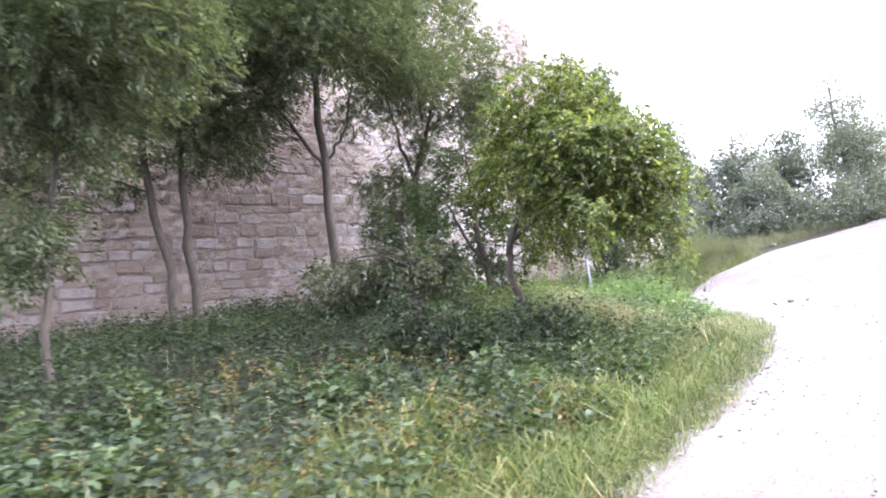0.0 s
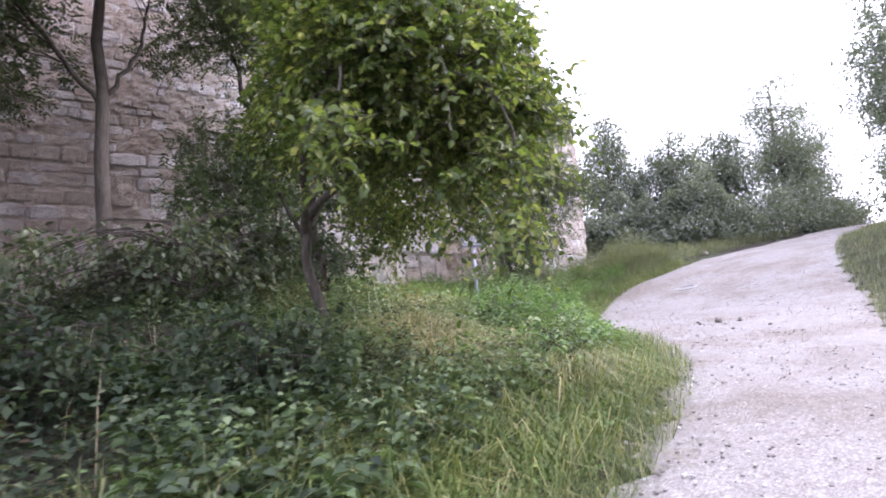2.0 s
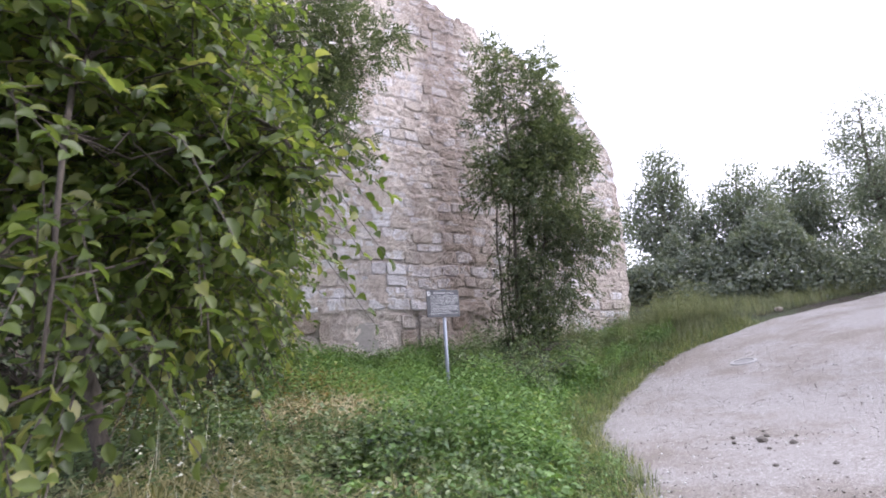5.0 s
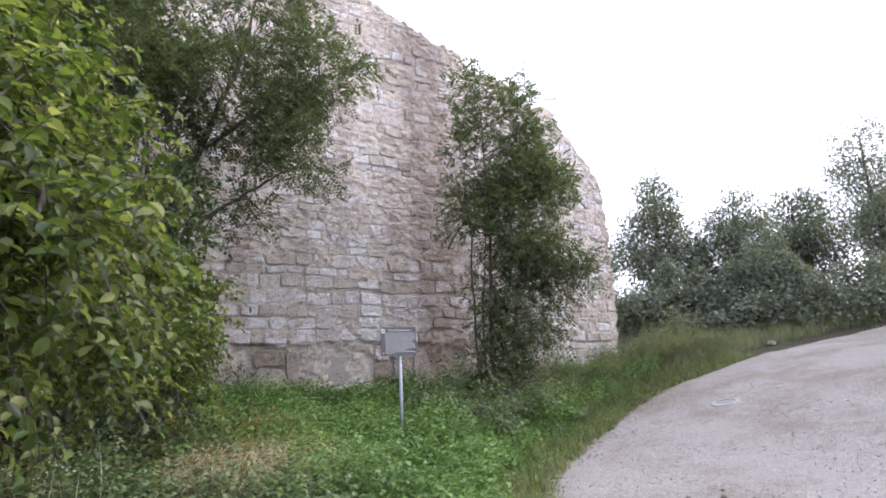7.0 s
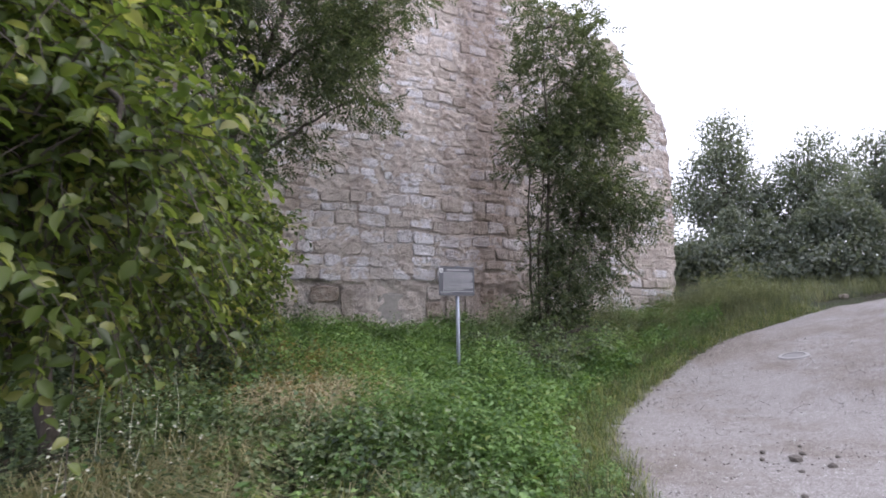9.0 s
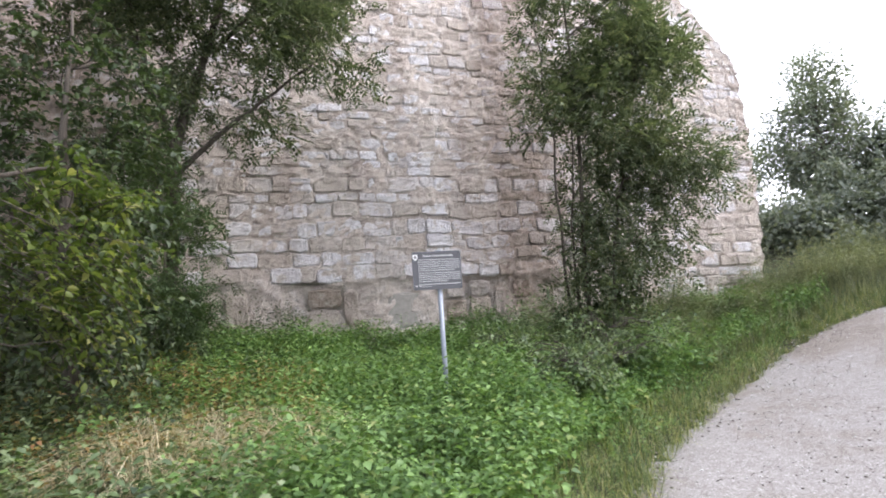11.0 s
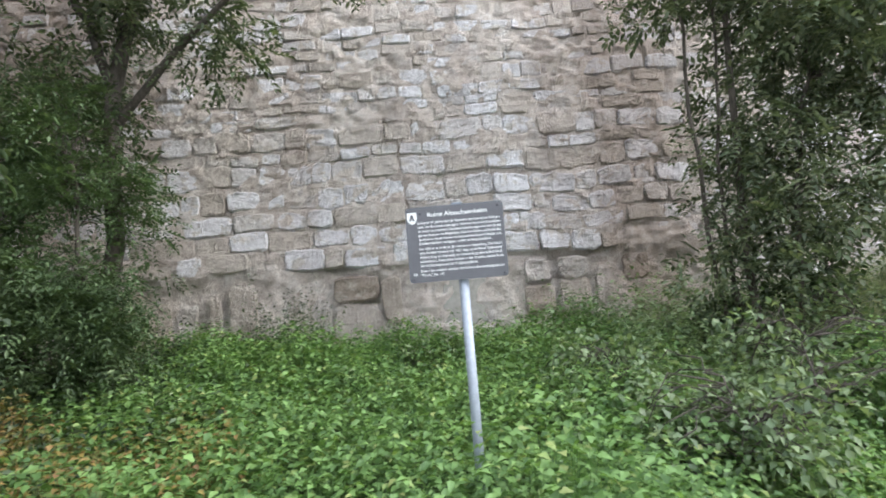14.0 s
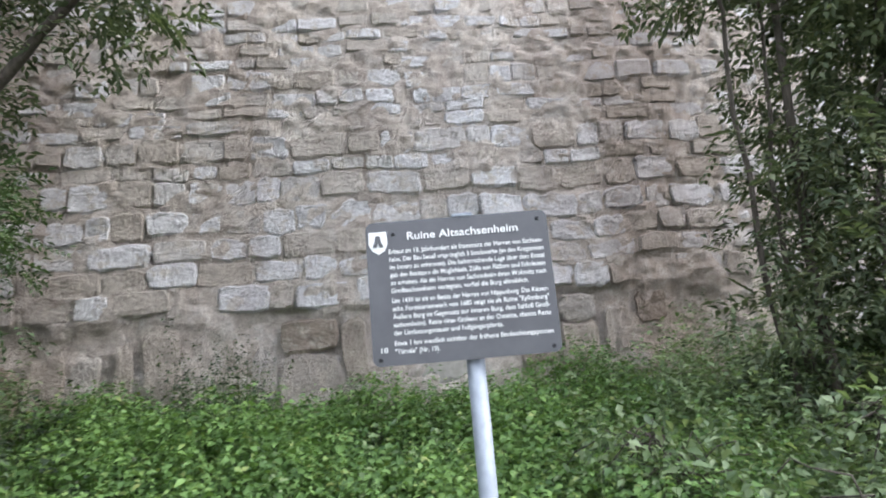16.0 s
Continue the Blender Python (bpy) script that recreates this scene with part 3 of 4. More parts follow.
def tree(name, label, base, stems, blobs, clusters, leaves, leaf_mat, size, seed, spread=0.45, pinnate=False, droop=0.5, limb_r=0.012, group="", lobes=False, crown_label="", gap=0.0, shoot=0.0):
    """stems: lists of (dx, dy, dz, radius) from the foot; blobs: (x, y, z, rx, ry, rz) from the foot, the masses of the crown."""
    rnd = np.random.RandomState(seed)
    gz = float(ground_height(base[0], base[1])[0])
    root = new(name)
    root.location = (base[0], base[1], gz)
    tagged(root, label, "tree", group)
    v, f = [], []
    stem_pts = []
    for st in stems:
        st = np.array(st, float)
        c = curve_points(st[:, :3], 14)
        r = np.interp(np.linspace(0, 1, 14), np.linspace(0, 1, len(st)), st[:, 3])
        r[0] *= 1.35
        c[1:-1] += rnd.normal(0, 0.02, (12, 3))
        tube(v, f, c, r, 9)
        stem_pts += [(p, q) for p, q in zip(c[3:], r[3:])]
    tube_v, tube_f = [], []
    sp = np.array([p for p, _ in stem_pts])
    vol = np.array([b[3] * b[4] * b[5] for b in blobs]) ** 0.75
    pick = rnd.choice(len(blobs), clusters, p=vol / vol.sum())
    centres = []
    for b in pick:
        bx, by, bz, rx, ry, rz = blobs[b]
        for _ in range(8):
            d = rnd.normal(size=3)
            d /= np.linalg.norm(d)
            c = np.array([bx, by, bz]) + d * rnd.uniform(0.35, 1.0) ** 0.6 * np.array([rx, ry, rz]) * (1 + 0.25 * noise.noise(Vector(d * 2.3) + Vector((seed, b, 0))))
            if noise.noise(Vector(c * 0.9) + Vector((seed * 3.1, 0, 0))) > gap - 0.35:
                break
        low = float(ground_height(base[0] + c[0], base[1] + c[1])[0]) - gz + 0.15
        c[2] = max(c[2], low)
        centres.append(c)
    centres = np.array(centres)
    for i, c in enumerate(centres):
        if (shoot and i % 12) or (i % 2 and clusters > 150):
            continue
        below = sp[:, 2] < c[2] + 0.3
        cand = sp[below] if below.any() else sp
        k = np.linalg.norm(cand - c, axis=1).argmin()
        a = cand[k]
        m = (a + c) / 2 + np.array([0, 0, 0.18 * np.linalg.norm(c - a)])
        L = np.linalg.norm(c - a)
        r0 = limb_r * (0.35 + 0.4 * L)
        pts = curve_points([a, m, c], 6)
        pts[1:-1] += rnd.normal(0, 0.04, (4, 3))
        tube(tube_v, tube_f, pts, np.linspace(r0, 0.004, 6), 5)
    mesh_object("trunk", v, f, BARK, root, "", True)
    if tube_v:
        mesh_object("branchwork", tube_v, tube_f, BARK, root, "", True)["kind"] = "stuff"
    n = clusters * leaves
    c = np.repeat(centres, leaves, 0)
    off = random_dirs(rnd, n) * (rnd.uniform(0, 1, (n, 1)) ** 0.5) * spread
    pos = c + off
    mid = np.array([np.mean([b[0] for b in blobs]), np.mean([b[1] for b in blobs]), np.mean([b[2] for b in blobs])])
    along = random_dirs(rnd, n) * 0.9 + off / spread * 0.5 + (pos - mid) / (np.linalg.norm(pos - mid, axis=1, keepdims=True)) * 0.4
    along[:, 2] -= droop
    nor = random_dirs(rnd, n) * 0.6 + np.array([0, 0, 1.0])
    ln = size * rnd.uniform(0.65, 1.25, n)
    if shoot:
        # leaves set alternately along arching shoots
        way = random_dirs(rnd, clusters) * 0.75 + (centres - mid) / (np.linalg.norm(centres - mid, axis=1, keepdims=True) + 0.1) * 0.7
        way[:, 2] = way[:, 2] * 0.6 + 0.1
        way /= np.linalg.norm(way, axis=1, keepdims=True)
        reach = shoot * rnd.uniform(0.55, 1.3, clusters)
        sag = droop * rnd.uniform(0.2, 1.2, clusters)
        t = np.tile(np.linspace(0.08, 1, leaves), clusters)
        w, r, g = np.repeat(way, leaves, 0), np.repeat(reach, leaves), np.repeat(sag, leaves)
        pos = c + w * (r * (t - 0.3))[:, None] - np.array([0, 0, 1.0]) * (r * g * t * t)[:, None]
        side = np.cross(w, random_dirs(rnd, n) * 0.5 + np.array([0, 0, 1.0]))
        side /= np.linalg.norm(side, axis=1, keepdims=True)
        flip = np.where(np.tile(np.arange(leaves) % 2 == 0, clusters), 1, -1)
        along = w * 0.5 + side * (flip * 0.8)[:, None] + random_dirs(rnd, n) * 0.65
        along[:, 2] -= 0.25 + 0.6 * g * t
        nor = random_dirs(rnd, n) * 0.75 + np.array([0, 0, 0.9]) + w * 0.35
        sv, sf = [], []
        for a in range(clusters):
            q = np.array([0.0, 0.5, 1.0])
            tube(sv, sf, centres[a] + way[a] * (reach[a] * (q - 0.3))[:, None] - np.array([0, 0, 1.0]) * (reach[a] * sag[a] * q * q)[:, None], [0.005, 0.0035, 0.002], 3)
        mesh_object("twigwork", sv, sf, BARK, root)["kind"] = "stuff"
    if pinnate:
        along /= np.linalg.norm(along, axis=1, keepdims=True)
        side = np.cross(nor, along)
        side /= np.linalg.norm(side, axis=1, keepdims=True)
        P, A, N, S = [pos + along * (ln * 2.6)[:, None]], [along], [nor], [ln]
        for t in (0.6, 1.2, 1.8, 2.4):
            for sg in (-1, 1):
                P.append(pos + along * (ln * t)[:, None] + np.array([0, 0, -0.03]) * t)
                A.append(along * 0.55 + side * sg * 0.85)
                N.append(nor)
                S.append(ln * 0.95)
        pos, along, nor, ln = np.concatenate(P), np.concatenate(A), np.concatenate(N), np.concatenate(S)
        wd = ln * 0.42
    else:
        wd = ln * 0.62
    lv, lf = leaf_mesh(pos, along, nor, ln, wd, 0.22, "slim" if pinnate else lobes)
    tri_object("crown", lv, lf, leaf_mat, root, crown_label)
    return root


def region_points(rnd, n, lo, hi, dmin, dmax, dens=None):
    """Random places on the bank between road edge and wall."""
    out = []
    while sum(len(o) for o in out) < n:
        p = np.stack([rnd.uniform(lo[0], hi[0], n), rnd.uniform(lo[1], hi[1], n)], 1)
        d = edge_near(p[:, 0], p[:, 1])
        wall_y = 4.9 + WALL_K * (p[:, 0] + 1.2)
        ok = (d > dmin) & (d < dmax) & ((p[:, 1] < wall_y - 0.12) | (p[:, 0] > 10.0))
        if dens is not None:
            ok &= rnd.rand(n) < dens(p[:, 0], p[:, 1], d)
        out.append(p[ok])
        if len(out) > 60:
            break
    return np.concatenate(out)[:n]


def herb_layer(name, label, seed, n, lo, hi, dmin, dmax, hrange, per, size, mat, ratio=0.6, dens=None, lobes=False, category="undergrowth", stems=True):
    rnd = np.random.RandomState(seed)
    p = region_points(rnd, n, lo, hi, dmin, dmax, dens)
    n = len(p)
    patch = np.array([noise.noise(Vector((x * 0.9, y * 0.9, seed))) for x, y in p])
    h = rnd.uniform(hrange[0], hrange[1], n) * (1 + 1.0 * patch)
    z = ground_height(p[:, 0], p[:, 1])
    base = np.stack([p[:, 0], p[:, 1], z - 0.03], 1)
    leanv = np.stack([rnd.normal(0, 0.16, n), rnd.normal(0, 0.16, n), np.ones(n)], 1) * h[:, None]
    P, A, N, S = [], [], [], []
    for k in range(per):
        t = rnd.uniform(0.25, 1.0, n) ** 0.7
        az = rnd.uniform(0, 2 * np.pi, n)
        out = np.stack([np.cos(az), np.sin(az), rnd.uniform(-0.45, 0.25, n)], 1)
        P.append(base + leanv * t[:, None] + out * 0.02)
        A.append(out)
        N.append(np.stack([rnd.normal(0, 0.3, n), rnd.normal(0, 0.3, n), np.ones(n)], 1))
        S.append(size * rnd.uniform(0.55, 1.3, n) * (1.15 - 0.45 * t))
    pos, S = np.concatenate(P), np.concatenate(S)
    v, f = leaf_mesh(pos, np.concatenate(A), np.concatenate(N), S, S * ratio, 0.2, lobes)
    if stems:
        sv, sf = blade_mesh(base, np.full(n, 0.15), h * 0.95, np.full(n, 0.006), rnd)
        f = np.concatenate([f, sf + len(v)])
        v = np.concatenate([v, sv])
    ob = tri_object(name, v, f, mat)
    tagged(ob, label, category, kind="stuff")


def grass_layer(name, label, seed, n, lo, hi, dmin, dmax, hrange, width, lean, mat, dens=None, edge_side=1):
    rnd = np.random.RandomState(seed)
    if edge_side > 0:
        p = region_points(rnd, n, lo, hi, dmin, dmax, dens)
    else:
        p = []
        while len(p) < n:
            q = np.stack([rnd.uniform(lo[0], hi[0], n), rnd.uniform(lo[1], hi[1], n)], 1)
            d = -edge_near(q[:, 0], q[:, 1], 1)
            p += list(q[(d > dmin) & (d < dmax)])
        p = np.array(p[:n])
    n = len(p)
    z = ground_height(p[:, 0], p[:, 1])
    patch = np.array([noise.noise(Vector((x * 1.4, y * 1.4, seed))) for x, y in p])
    h = rnd.uniform(hrange[0], hrange[1], n) * (1 + 0.5 * patch)
    v, f = blade_mesh(np.stack([p[:, 0], p[:, 1], z - 0.02], 1), rnd.uniform(lean[0], lean[1], n), h, rnd.uniform(0.6, 1.4, n) * width, rnd)
    ob = tri_object(name, v, f, mat)
    tagged(ob, label, "grass", kind="stuff")


# ---- the trees before the wall ----
tree("apple_tree", "bushy apple tree with green apples and hanging branches", (-4.36, -2.95),
     [[(0.1, -0.05, -0.25, 0.085), (0.0, 0.0, 0.3, 0.07), (-0.16, 0.05, 0.9, 0.06), (-0.18, -0.1, 1.5, 0.055), (0.05, -0.6, 2.5, 0.04), (0.25, -1.1, 3.6, 0.015)],
      [(-0.18, -0.1, 1.5, 0.045), (0.4, -1.0, 2.1, 0.035), (0.7, -2.2, 2.3, 0.022), (1.0, -3.0, 1.8, 0.008)],
      [(-0.18, 0.0, 1.3, 0.045), (-0.5, -1.2, 2.0, 0.035), (-0.6, -2.4, 2.3, 0.02), (-0.9, -3.1, 1.6, 0.008)],
      [(-0.17, 0.0, 1.4, 0.04), (0.5, 0.4, 2.2, 0.03), (1.2, 1.1, 2.6, 0.012)],
      [(-0.1, -0.5, 2.0, 0.035), (0.15, -1.8, 2.5, 0.025), (0.25, -3.0, 2.0, 0.012), (0.3, -3.4, 0.9, 0.005)]],
     [(0.1, -1.9, 2.5, 1.15, 1.25, 1.0), (0.05, -2.75, 2.2, 0.95, 0.6, 0.6), (-0.45, -2.3, 2.4, 0.5, 0.95, 0.75), (0.65, -2.2, 1.9, 0.55, 0.75, 0.6), (0.5, -2.5, 1.45, 0.35, 0.5, 0.4),
      (-0.1, -1.5, 3.35, 0.95, 1.1, 0.7), (0.15, -3.15, 1.05, 0.3, 0.25, 0.5), (-0.95, -3.1, 1.35, 0.2, 0.25, 0.25), (0.75, -0.8, 1.9, 0.6, 0.8, 0.75), (0.1, 0.1, 2.7, 0.9, 0.6, 0.9), (1.0, -2.7, 1.9, 0.3, 0.35, 0.2), (1.25, 1.1, 2.0, 0.45, 0.5, 0.75)],
     2700, 15, APPLE, 0.066, 3, 0.36, False, 0.7, 0.006, crown_label="yellow-green toothed apple leaves", gap=-0.05, lobes="oval", shoot=0.5)
tree("plum_tree", "dark leafy plum tree in the apple tree's shade", (-3.6, -0.6),
     [[(0.05, 0, -0.2, 0.1), (0, 0, 0.8, 0.085), (-0.1, 0.05, 1.8, 0.07), (-0.2, 0, 3.2, 0.03), (-0.2, 0.1, 4.4, 0.012)],
      [(0, 0, 1.0, 0.05), (-0.5, 0.1, 1.9, 0.035), (-0.9, 0.1, 2.9, 0.012)]],
     [(-0.6, 0.1, 2.4, 0.7, 0.7, 0.9), (-0.1, 0.1, 3.4, 0.9, 0.8, 0.9), (0.3, 0.2, 1.6, 0.6, 0.6, 0.9), (-0.9, 0.3, 1.5, 0.5, 0.6, 0.6), (0.5, 0.1, 2.6, 0.6, 0.6, 0.7), (0.2, -0.3, 0.7, 0.6, 0.5, 0.5), (0.3, -0.3, 1.5, 0.5, 0.4, 0.7)],
     520, 14, PLUM, 0.075, 23, 0.36, False, 0.5, 0.009, group="trees before the wall", crown_label="dark oval plum leaves", gap=0.25, lobes="oval", shoot=0.42)
tree("ash_tree", "slender ash tree with dark grey-green feathery leaves", (-3.8, 2.6),
     [[(0, 0, -0.2, 0.11), (0.0, 0, 1.5, 0.095), (0.1, -0.05, 3.6, 0.085), (0.6, -0.2, 5.2, 0.06), (1.2, -0.4, 7.2, 0.04), (1.5, -0.5, 9.0, 0.015)],
      [(0.1, -0.05, 3.5, 0.06), (-0.35, -0.2, 5.0, 0.045), (-0.9, -0.4, 7.2, 0.015)],
      [(0.08, 0, 3.2, 0.05), (1.2, -0.3, 4.1, 0.035), (2.4, -0.6, 4.9, 0.012)],
      [(0.6, -0.2, 5.2, 0.04), (1.6, -0.5, 5.9, 0.03), (2.8, -0.8, 6.6, 0.012)]],
     [(1.3, -0.5, 6.6, 2.1, 1.3, 1.4), (-0.9, -0.5, 6.2, 1.4, 1.2, 1.5), (2.2, -0.7, 5.1, 1.3, 0.9, 0.6), (1.0, -0.4, 8.6, 2.4, 1.4, 1.3), (-0.7, 0, 3.2, 0.8, 0.8, 1.0), (2.6, -0.8, 6.9, 1.3, 1.0, 0.9), (1.3, -0.4, 4.0, 0.6, 0.4, 0.4), (-0.3, -0.3, 4.6, 0.9, 0.6, 0.7)],
     400, 18, ASH, 0.095, 8, 0.48, True, 0.25, 0.011, group="trees before the wall", crown_label="dark feathery ash leaves", gap=0.34)
tree("ash_tree", "many-stemmed young ash tree growing beside the wall", (3.15, 3.0),
     [[(0, 0, -0.2, 0.05), (0.05, 0, 2.0, 0.042), (0.15, -0.1, 4.5, 0.032), (0.2, 0, 8.0, 0.012)],
      [(-0.25, 0.1, -0.2, 0.03), (-0.3, 0.1, 1.8, 0.026), (-0.35, 0, 4.0, 0.02), (-0.5, 0, 6.5, 0.01)],
      [(-0.1, 0.15, -0.2, 0.025), (-0.12, 0.1, 1.8, 0.022), (0.0, 0, 3.8, 0.016), (0.1, 0, 5.5, 0.01)],
      [(0.3, -0.1, -0.2, 0.03), (0.5, -0.2, 1.8, 0.025), (0.9, -0.2, 3.6, 0.018), (1.3, -0.3, 5.2, 0.008)]],
     [(0.7, 0, 7.1, 1.3, 1.0, 1.4), (1.1, -0.2, 4.9, 1.3, 1.0, 1.2), (0.9, -0.1, 6.0, 1.4, 0.9, 1.1), (0.8, -0.1, 3.6, 1.2, 0.8, 1.0), (0.7, -0.1, 2.1, 1.0, 0.7, 1.0), (0.0, 0, 4.9, 0.8, 0.8, 1.3),
      (1.7, -0.3, 3.5, 1.1, 0.8, 0.7), (2.4, -0.3, 3.3, 0.8, 0.6, 0.6), (1.9, -0.1, 5.2, 0.8, 0.7, 0.9), (0.6, 0, 8.4, 0.9, 0.8, 0.8), (0.0, -0.1, 2.7, 0.6, 0.6, 0.8), (0.3, 0.2, 1.3, 0.8, 0.6, 0.7)],
     390, 16, ASH, 0.105, 9, 0.55, True, 0.25, 0.01, group="trees before the wall", crown_label="dark feathery ash leaves", gap=0.3)
tree("ash_tree", "straight ash tree in deep shade before the wall", (-6.5, 1.2),
     [[(0, 0, -0.2, 0.15), (-0.1, 0, 1.5, 0.12), (-0.15, 0, 3.6, 0.1), (-0.2, 0, 6.0, 0.08), (0, 0, 9.0, 0.03)],
      [(-0.15, 0, 3.6, 0.05), (-0.9, -0.2, 4.5, 0.04), (-1.6, -0.4, 5.4, 0.02)],
      [(-0.15, 0, 3.6, 0.045), (0.4, -0.2, 4.6, 0.03), (0.6, -0.4, 5.6, 0.015)]],
     [(0, -0.2, 8.0, 2.2, 1.8, 1.5), (-1.4, -0.5, 6.4, 1.5, 1.2, 1.0), (1.2, -0.4, 6.8, 1.5, 1.1, 0.9), (-1.0, -2.0, 5.6, 1.7, 1.4, 0.9), (1.6, -1.8, 6.0, 1.6, 1.3, 1.1), (0.2, -2.6, 7.2, 2.0, 1.5, 1.2), (-2.7, -0.5, 4.2, 1.0, 0.9, 0.9), (0.8, -0.2, 4.9, 0.5, 0.4, 0.3)],
     500, 18, ASH, 0.1, 10, 0.5, True, 0.22, 0.011, group="trees before the wall", crown_label="dark feathery ash leaves", gap=0.34)
tree("ash_tree", "thin twin-stemmed ash tree in shade", (-9.9, 1.2),
     [[(0, 0, -0.2, 0.11), (-0.2, 0, 1.5, 0.09), (-0.5, 0, 3.4, 0.075), (-0.6, 0, 6.5, 0.03)],
      [(0.4, 0.1, -0.2, 0.11), (0.25, 0.1, 1.6, 0.09), (0.15, 0, 3.6, 0.075), (0.2, 0, 7.5, 0.03)]],
     [(-0.4, -0.2, 6.2, 1.9, 1.5, 1.5), (0.6, -0.4, 7.6, 2.0, 1.5, 1.4), (-1.6, -0.6, 4.8, 1.6, 1.2, 1.0), (1.2, -0.5, 4.9, 1.2, 0.9, 0.8), (-0.5, -2.4, 5.6, 2.0, 1.5, 1.1), (1.4, -2.0, 6.0, 1.6, 1.4, 1.1), (-2.2, -1.6, 6.4, 1.8, 1.5, 1.3), (0.0, -1.4, 4.4, 1.4, 1.2, 0.9), (-2.0, 0.4, 3.8, 1.4, 1.0, 1.0), (0.8, 1.0, 5.0, 1.8, 1.0, 1.2)],
     500, 18, ASH, 0.1, 12, 0.5, True, 0.22, 0.011, group="trees before the wall", crown_label="dark feathery ash leaves", gap=0.32)
tree("young_ash", "young ash sapling with bright drooping leaves", (-11.3, -3.2),
     [[(0, 0, -0.2, 0.05), (0, 0, 1.2, 0.04), (0.1, 0, 3.0, 0.03), (0.2, 0, 5.0, 0.012)]],
     [(0.1, 0, 4.6, 1.3, 1.1, 1.2), (0.5, -0.3, 3.4, 0.9, 0.8, 0.8), (-0.3, 0, 1.9, 0.7, 0.6, 0.4), (0.9, -1.2, 4.2, 1.2, 1.0, 0.8), (-0.8, -0.6, 4.0, 1.2, 0.9, 0.9), (0.4, -1.8, 5.0, 1.4, 1.0, 0.8)],
     260, 16, ASH, 0.1, 14, 0.45, True, 0.6, 0.014, group="trees before the wall", crown_label="mid-green feathery leaves")

# extra tree mostly out of view, added to block sky light over the bank
tree("ash_tree", "tall dense ash tree, mostly out of view, added to shade the bank", (-13.6, 0.2),
     [[(0, 0, -0.2, 0.17), (0.1, 0, 2.5, 0.14), (0.0, 0.1, 5.0, 0.1), (0.2, 0, 9.0, 0.03)]],
     [(0, 0, 7.4, 3.0, 2.6, 2.0), (1.4, -1.8, 5.6, 2.0, 1.6, 1.3), (-1.2, -1.6, 5.4, 2.0, 1.6, 1.4), (1.8, 1.0, 5.6, 1.8, 1.4, 1.3), (0.4, -0.6, 9.2, 1.8, 1.6, 1.0)],
     420, 17, ASH, 0.11, 61, 0.55, True, 0.55, 0.015, group="trees before the wall", crown_label="dark feathery ash leaves")
# ---- woods behind; the last three trees are unseen, added to cut southern sky light ----
FAR = [((15.4, 9.4), 6.4, 2.2), ((18.6, 8.0), 5.4, 2.4), ((21.8, 7.4), 5.4, 2.4), ((26.2, 6.2), 9.4, 3.0), ((31, 7.5), 8.5, 3.2), ((19.6, -1.9), 10.0, 2.6), ((23.5, -1.6), 9.5, 3.0),
       ((13.2, 13), 6.0, 2.6), ((30, -2), 9, 3.2), ((15.0, -6.2), 8.4, 2.6), ((37, 3), 9, 4), ((10, -12), 8, 3), ((0, -20), 9, 3.4), ((-8, -24), 9, 3.4), ((-20, -27), 9, 3.6), ((-26, -8), 9, 3.2), ((-4.5, -18), 10, 3.2), ((-12, -21.5), 10, 3.4), ((-15.5, -24), 9, 3.0)]
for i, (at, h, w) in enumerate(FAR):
    tree("woodland_tree", "broadleaf tree at the edge of the wood, haze in its leaf colour", at,
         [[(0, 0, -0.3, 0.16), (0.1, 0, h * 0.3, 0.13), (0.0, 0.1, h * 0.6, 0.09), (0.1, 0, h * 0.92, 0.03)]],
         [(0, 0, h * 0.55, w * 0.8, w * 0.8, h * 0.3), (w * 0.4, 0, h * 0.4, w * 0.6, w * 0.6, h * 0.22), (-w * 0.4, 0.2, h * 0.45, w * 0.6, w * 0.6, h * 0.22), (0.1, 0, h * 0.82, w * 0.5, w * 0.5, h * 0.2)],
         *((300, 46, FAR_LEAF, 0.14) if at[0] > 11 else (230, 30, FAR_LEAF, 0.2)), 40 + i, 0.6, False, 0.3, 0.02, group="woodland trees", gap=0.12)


def hedge(name, label, line, seed, n, height, depth, mat, size):
    rnd = np.random.RandomState(seed)
    c = curve_points(line, 200)[rnd.randint(0, 200, n)] + rnd.normal(0, depth, (n, 2))
    z = ground_height(c[:, 0], c[:, 1])
    prof = np.array([height * max(0.25, 0.8 + 0.75 * noise.noise(Vector((x * 0.45, y * 0.45, seed))) + 0.35 * noise.noise(Vector((x * 1.5, y * 1.5, seed)))) for x, y in c])
    pos = np.stack([c[:, 0], c[:, 1], z + prof * rnd.uniform(0, 1, n) ** 0.7], 1)
    al = random_dirs(rnd, n)
    al[:, 2] -= 0.2
    ln = size * rnd.uniform(0.6, 1.3, n)
    v, f = leaf_mesh(pos, al, random_dirs(rnd, n) * 0.6 + np.array([0, -0.4, 0.8]), ln, ln * 0.6)
    tagged(tri_object(name, v, f, mat), label, "bush", kind="stuff")


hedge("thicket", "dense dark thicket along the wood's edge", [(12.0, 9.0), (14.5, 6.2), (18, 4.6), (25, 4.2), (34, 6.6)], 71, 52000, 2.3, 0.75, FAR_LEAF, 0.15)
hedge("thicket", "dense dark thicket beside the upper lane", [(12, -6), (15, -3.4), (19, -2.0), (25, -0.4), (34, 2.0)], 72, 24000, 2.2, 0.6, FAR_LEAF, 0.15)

# ---- undergrowth on the bank ----

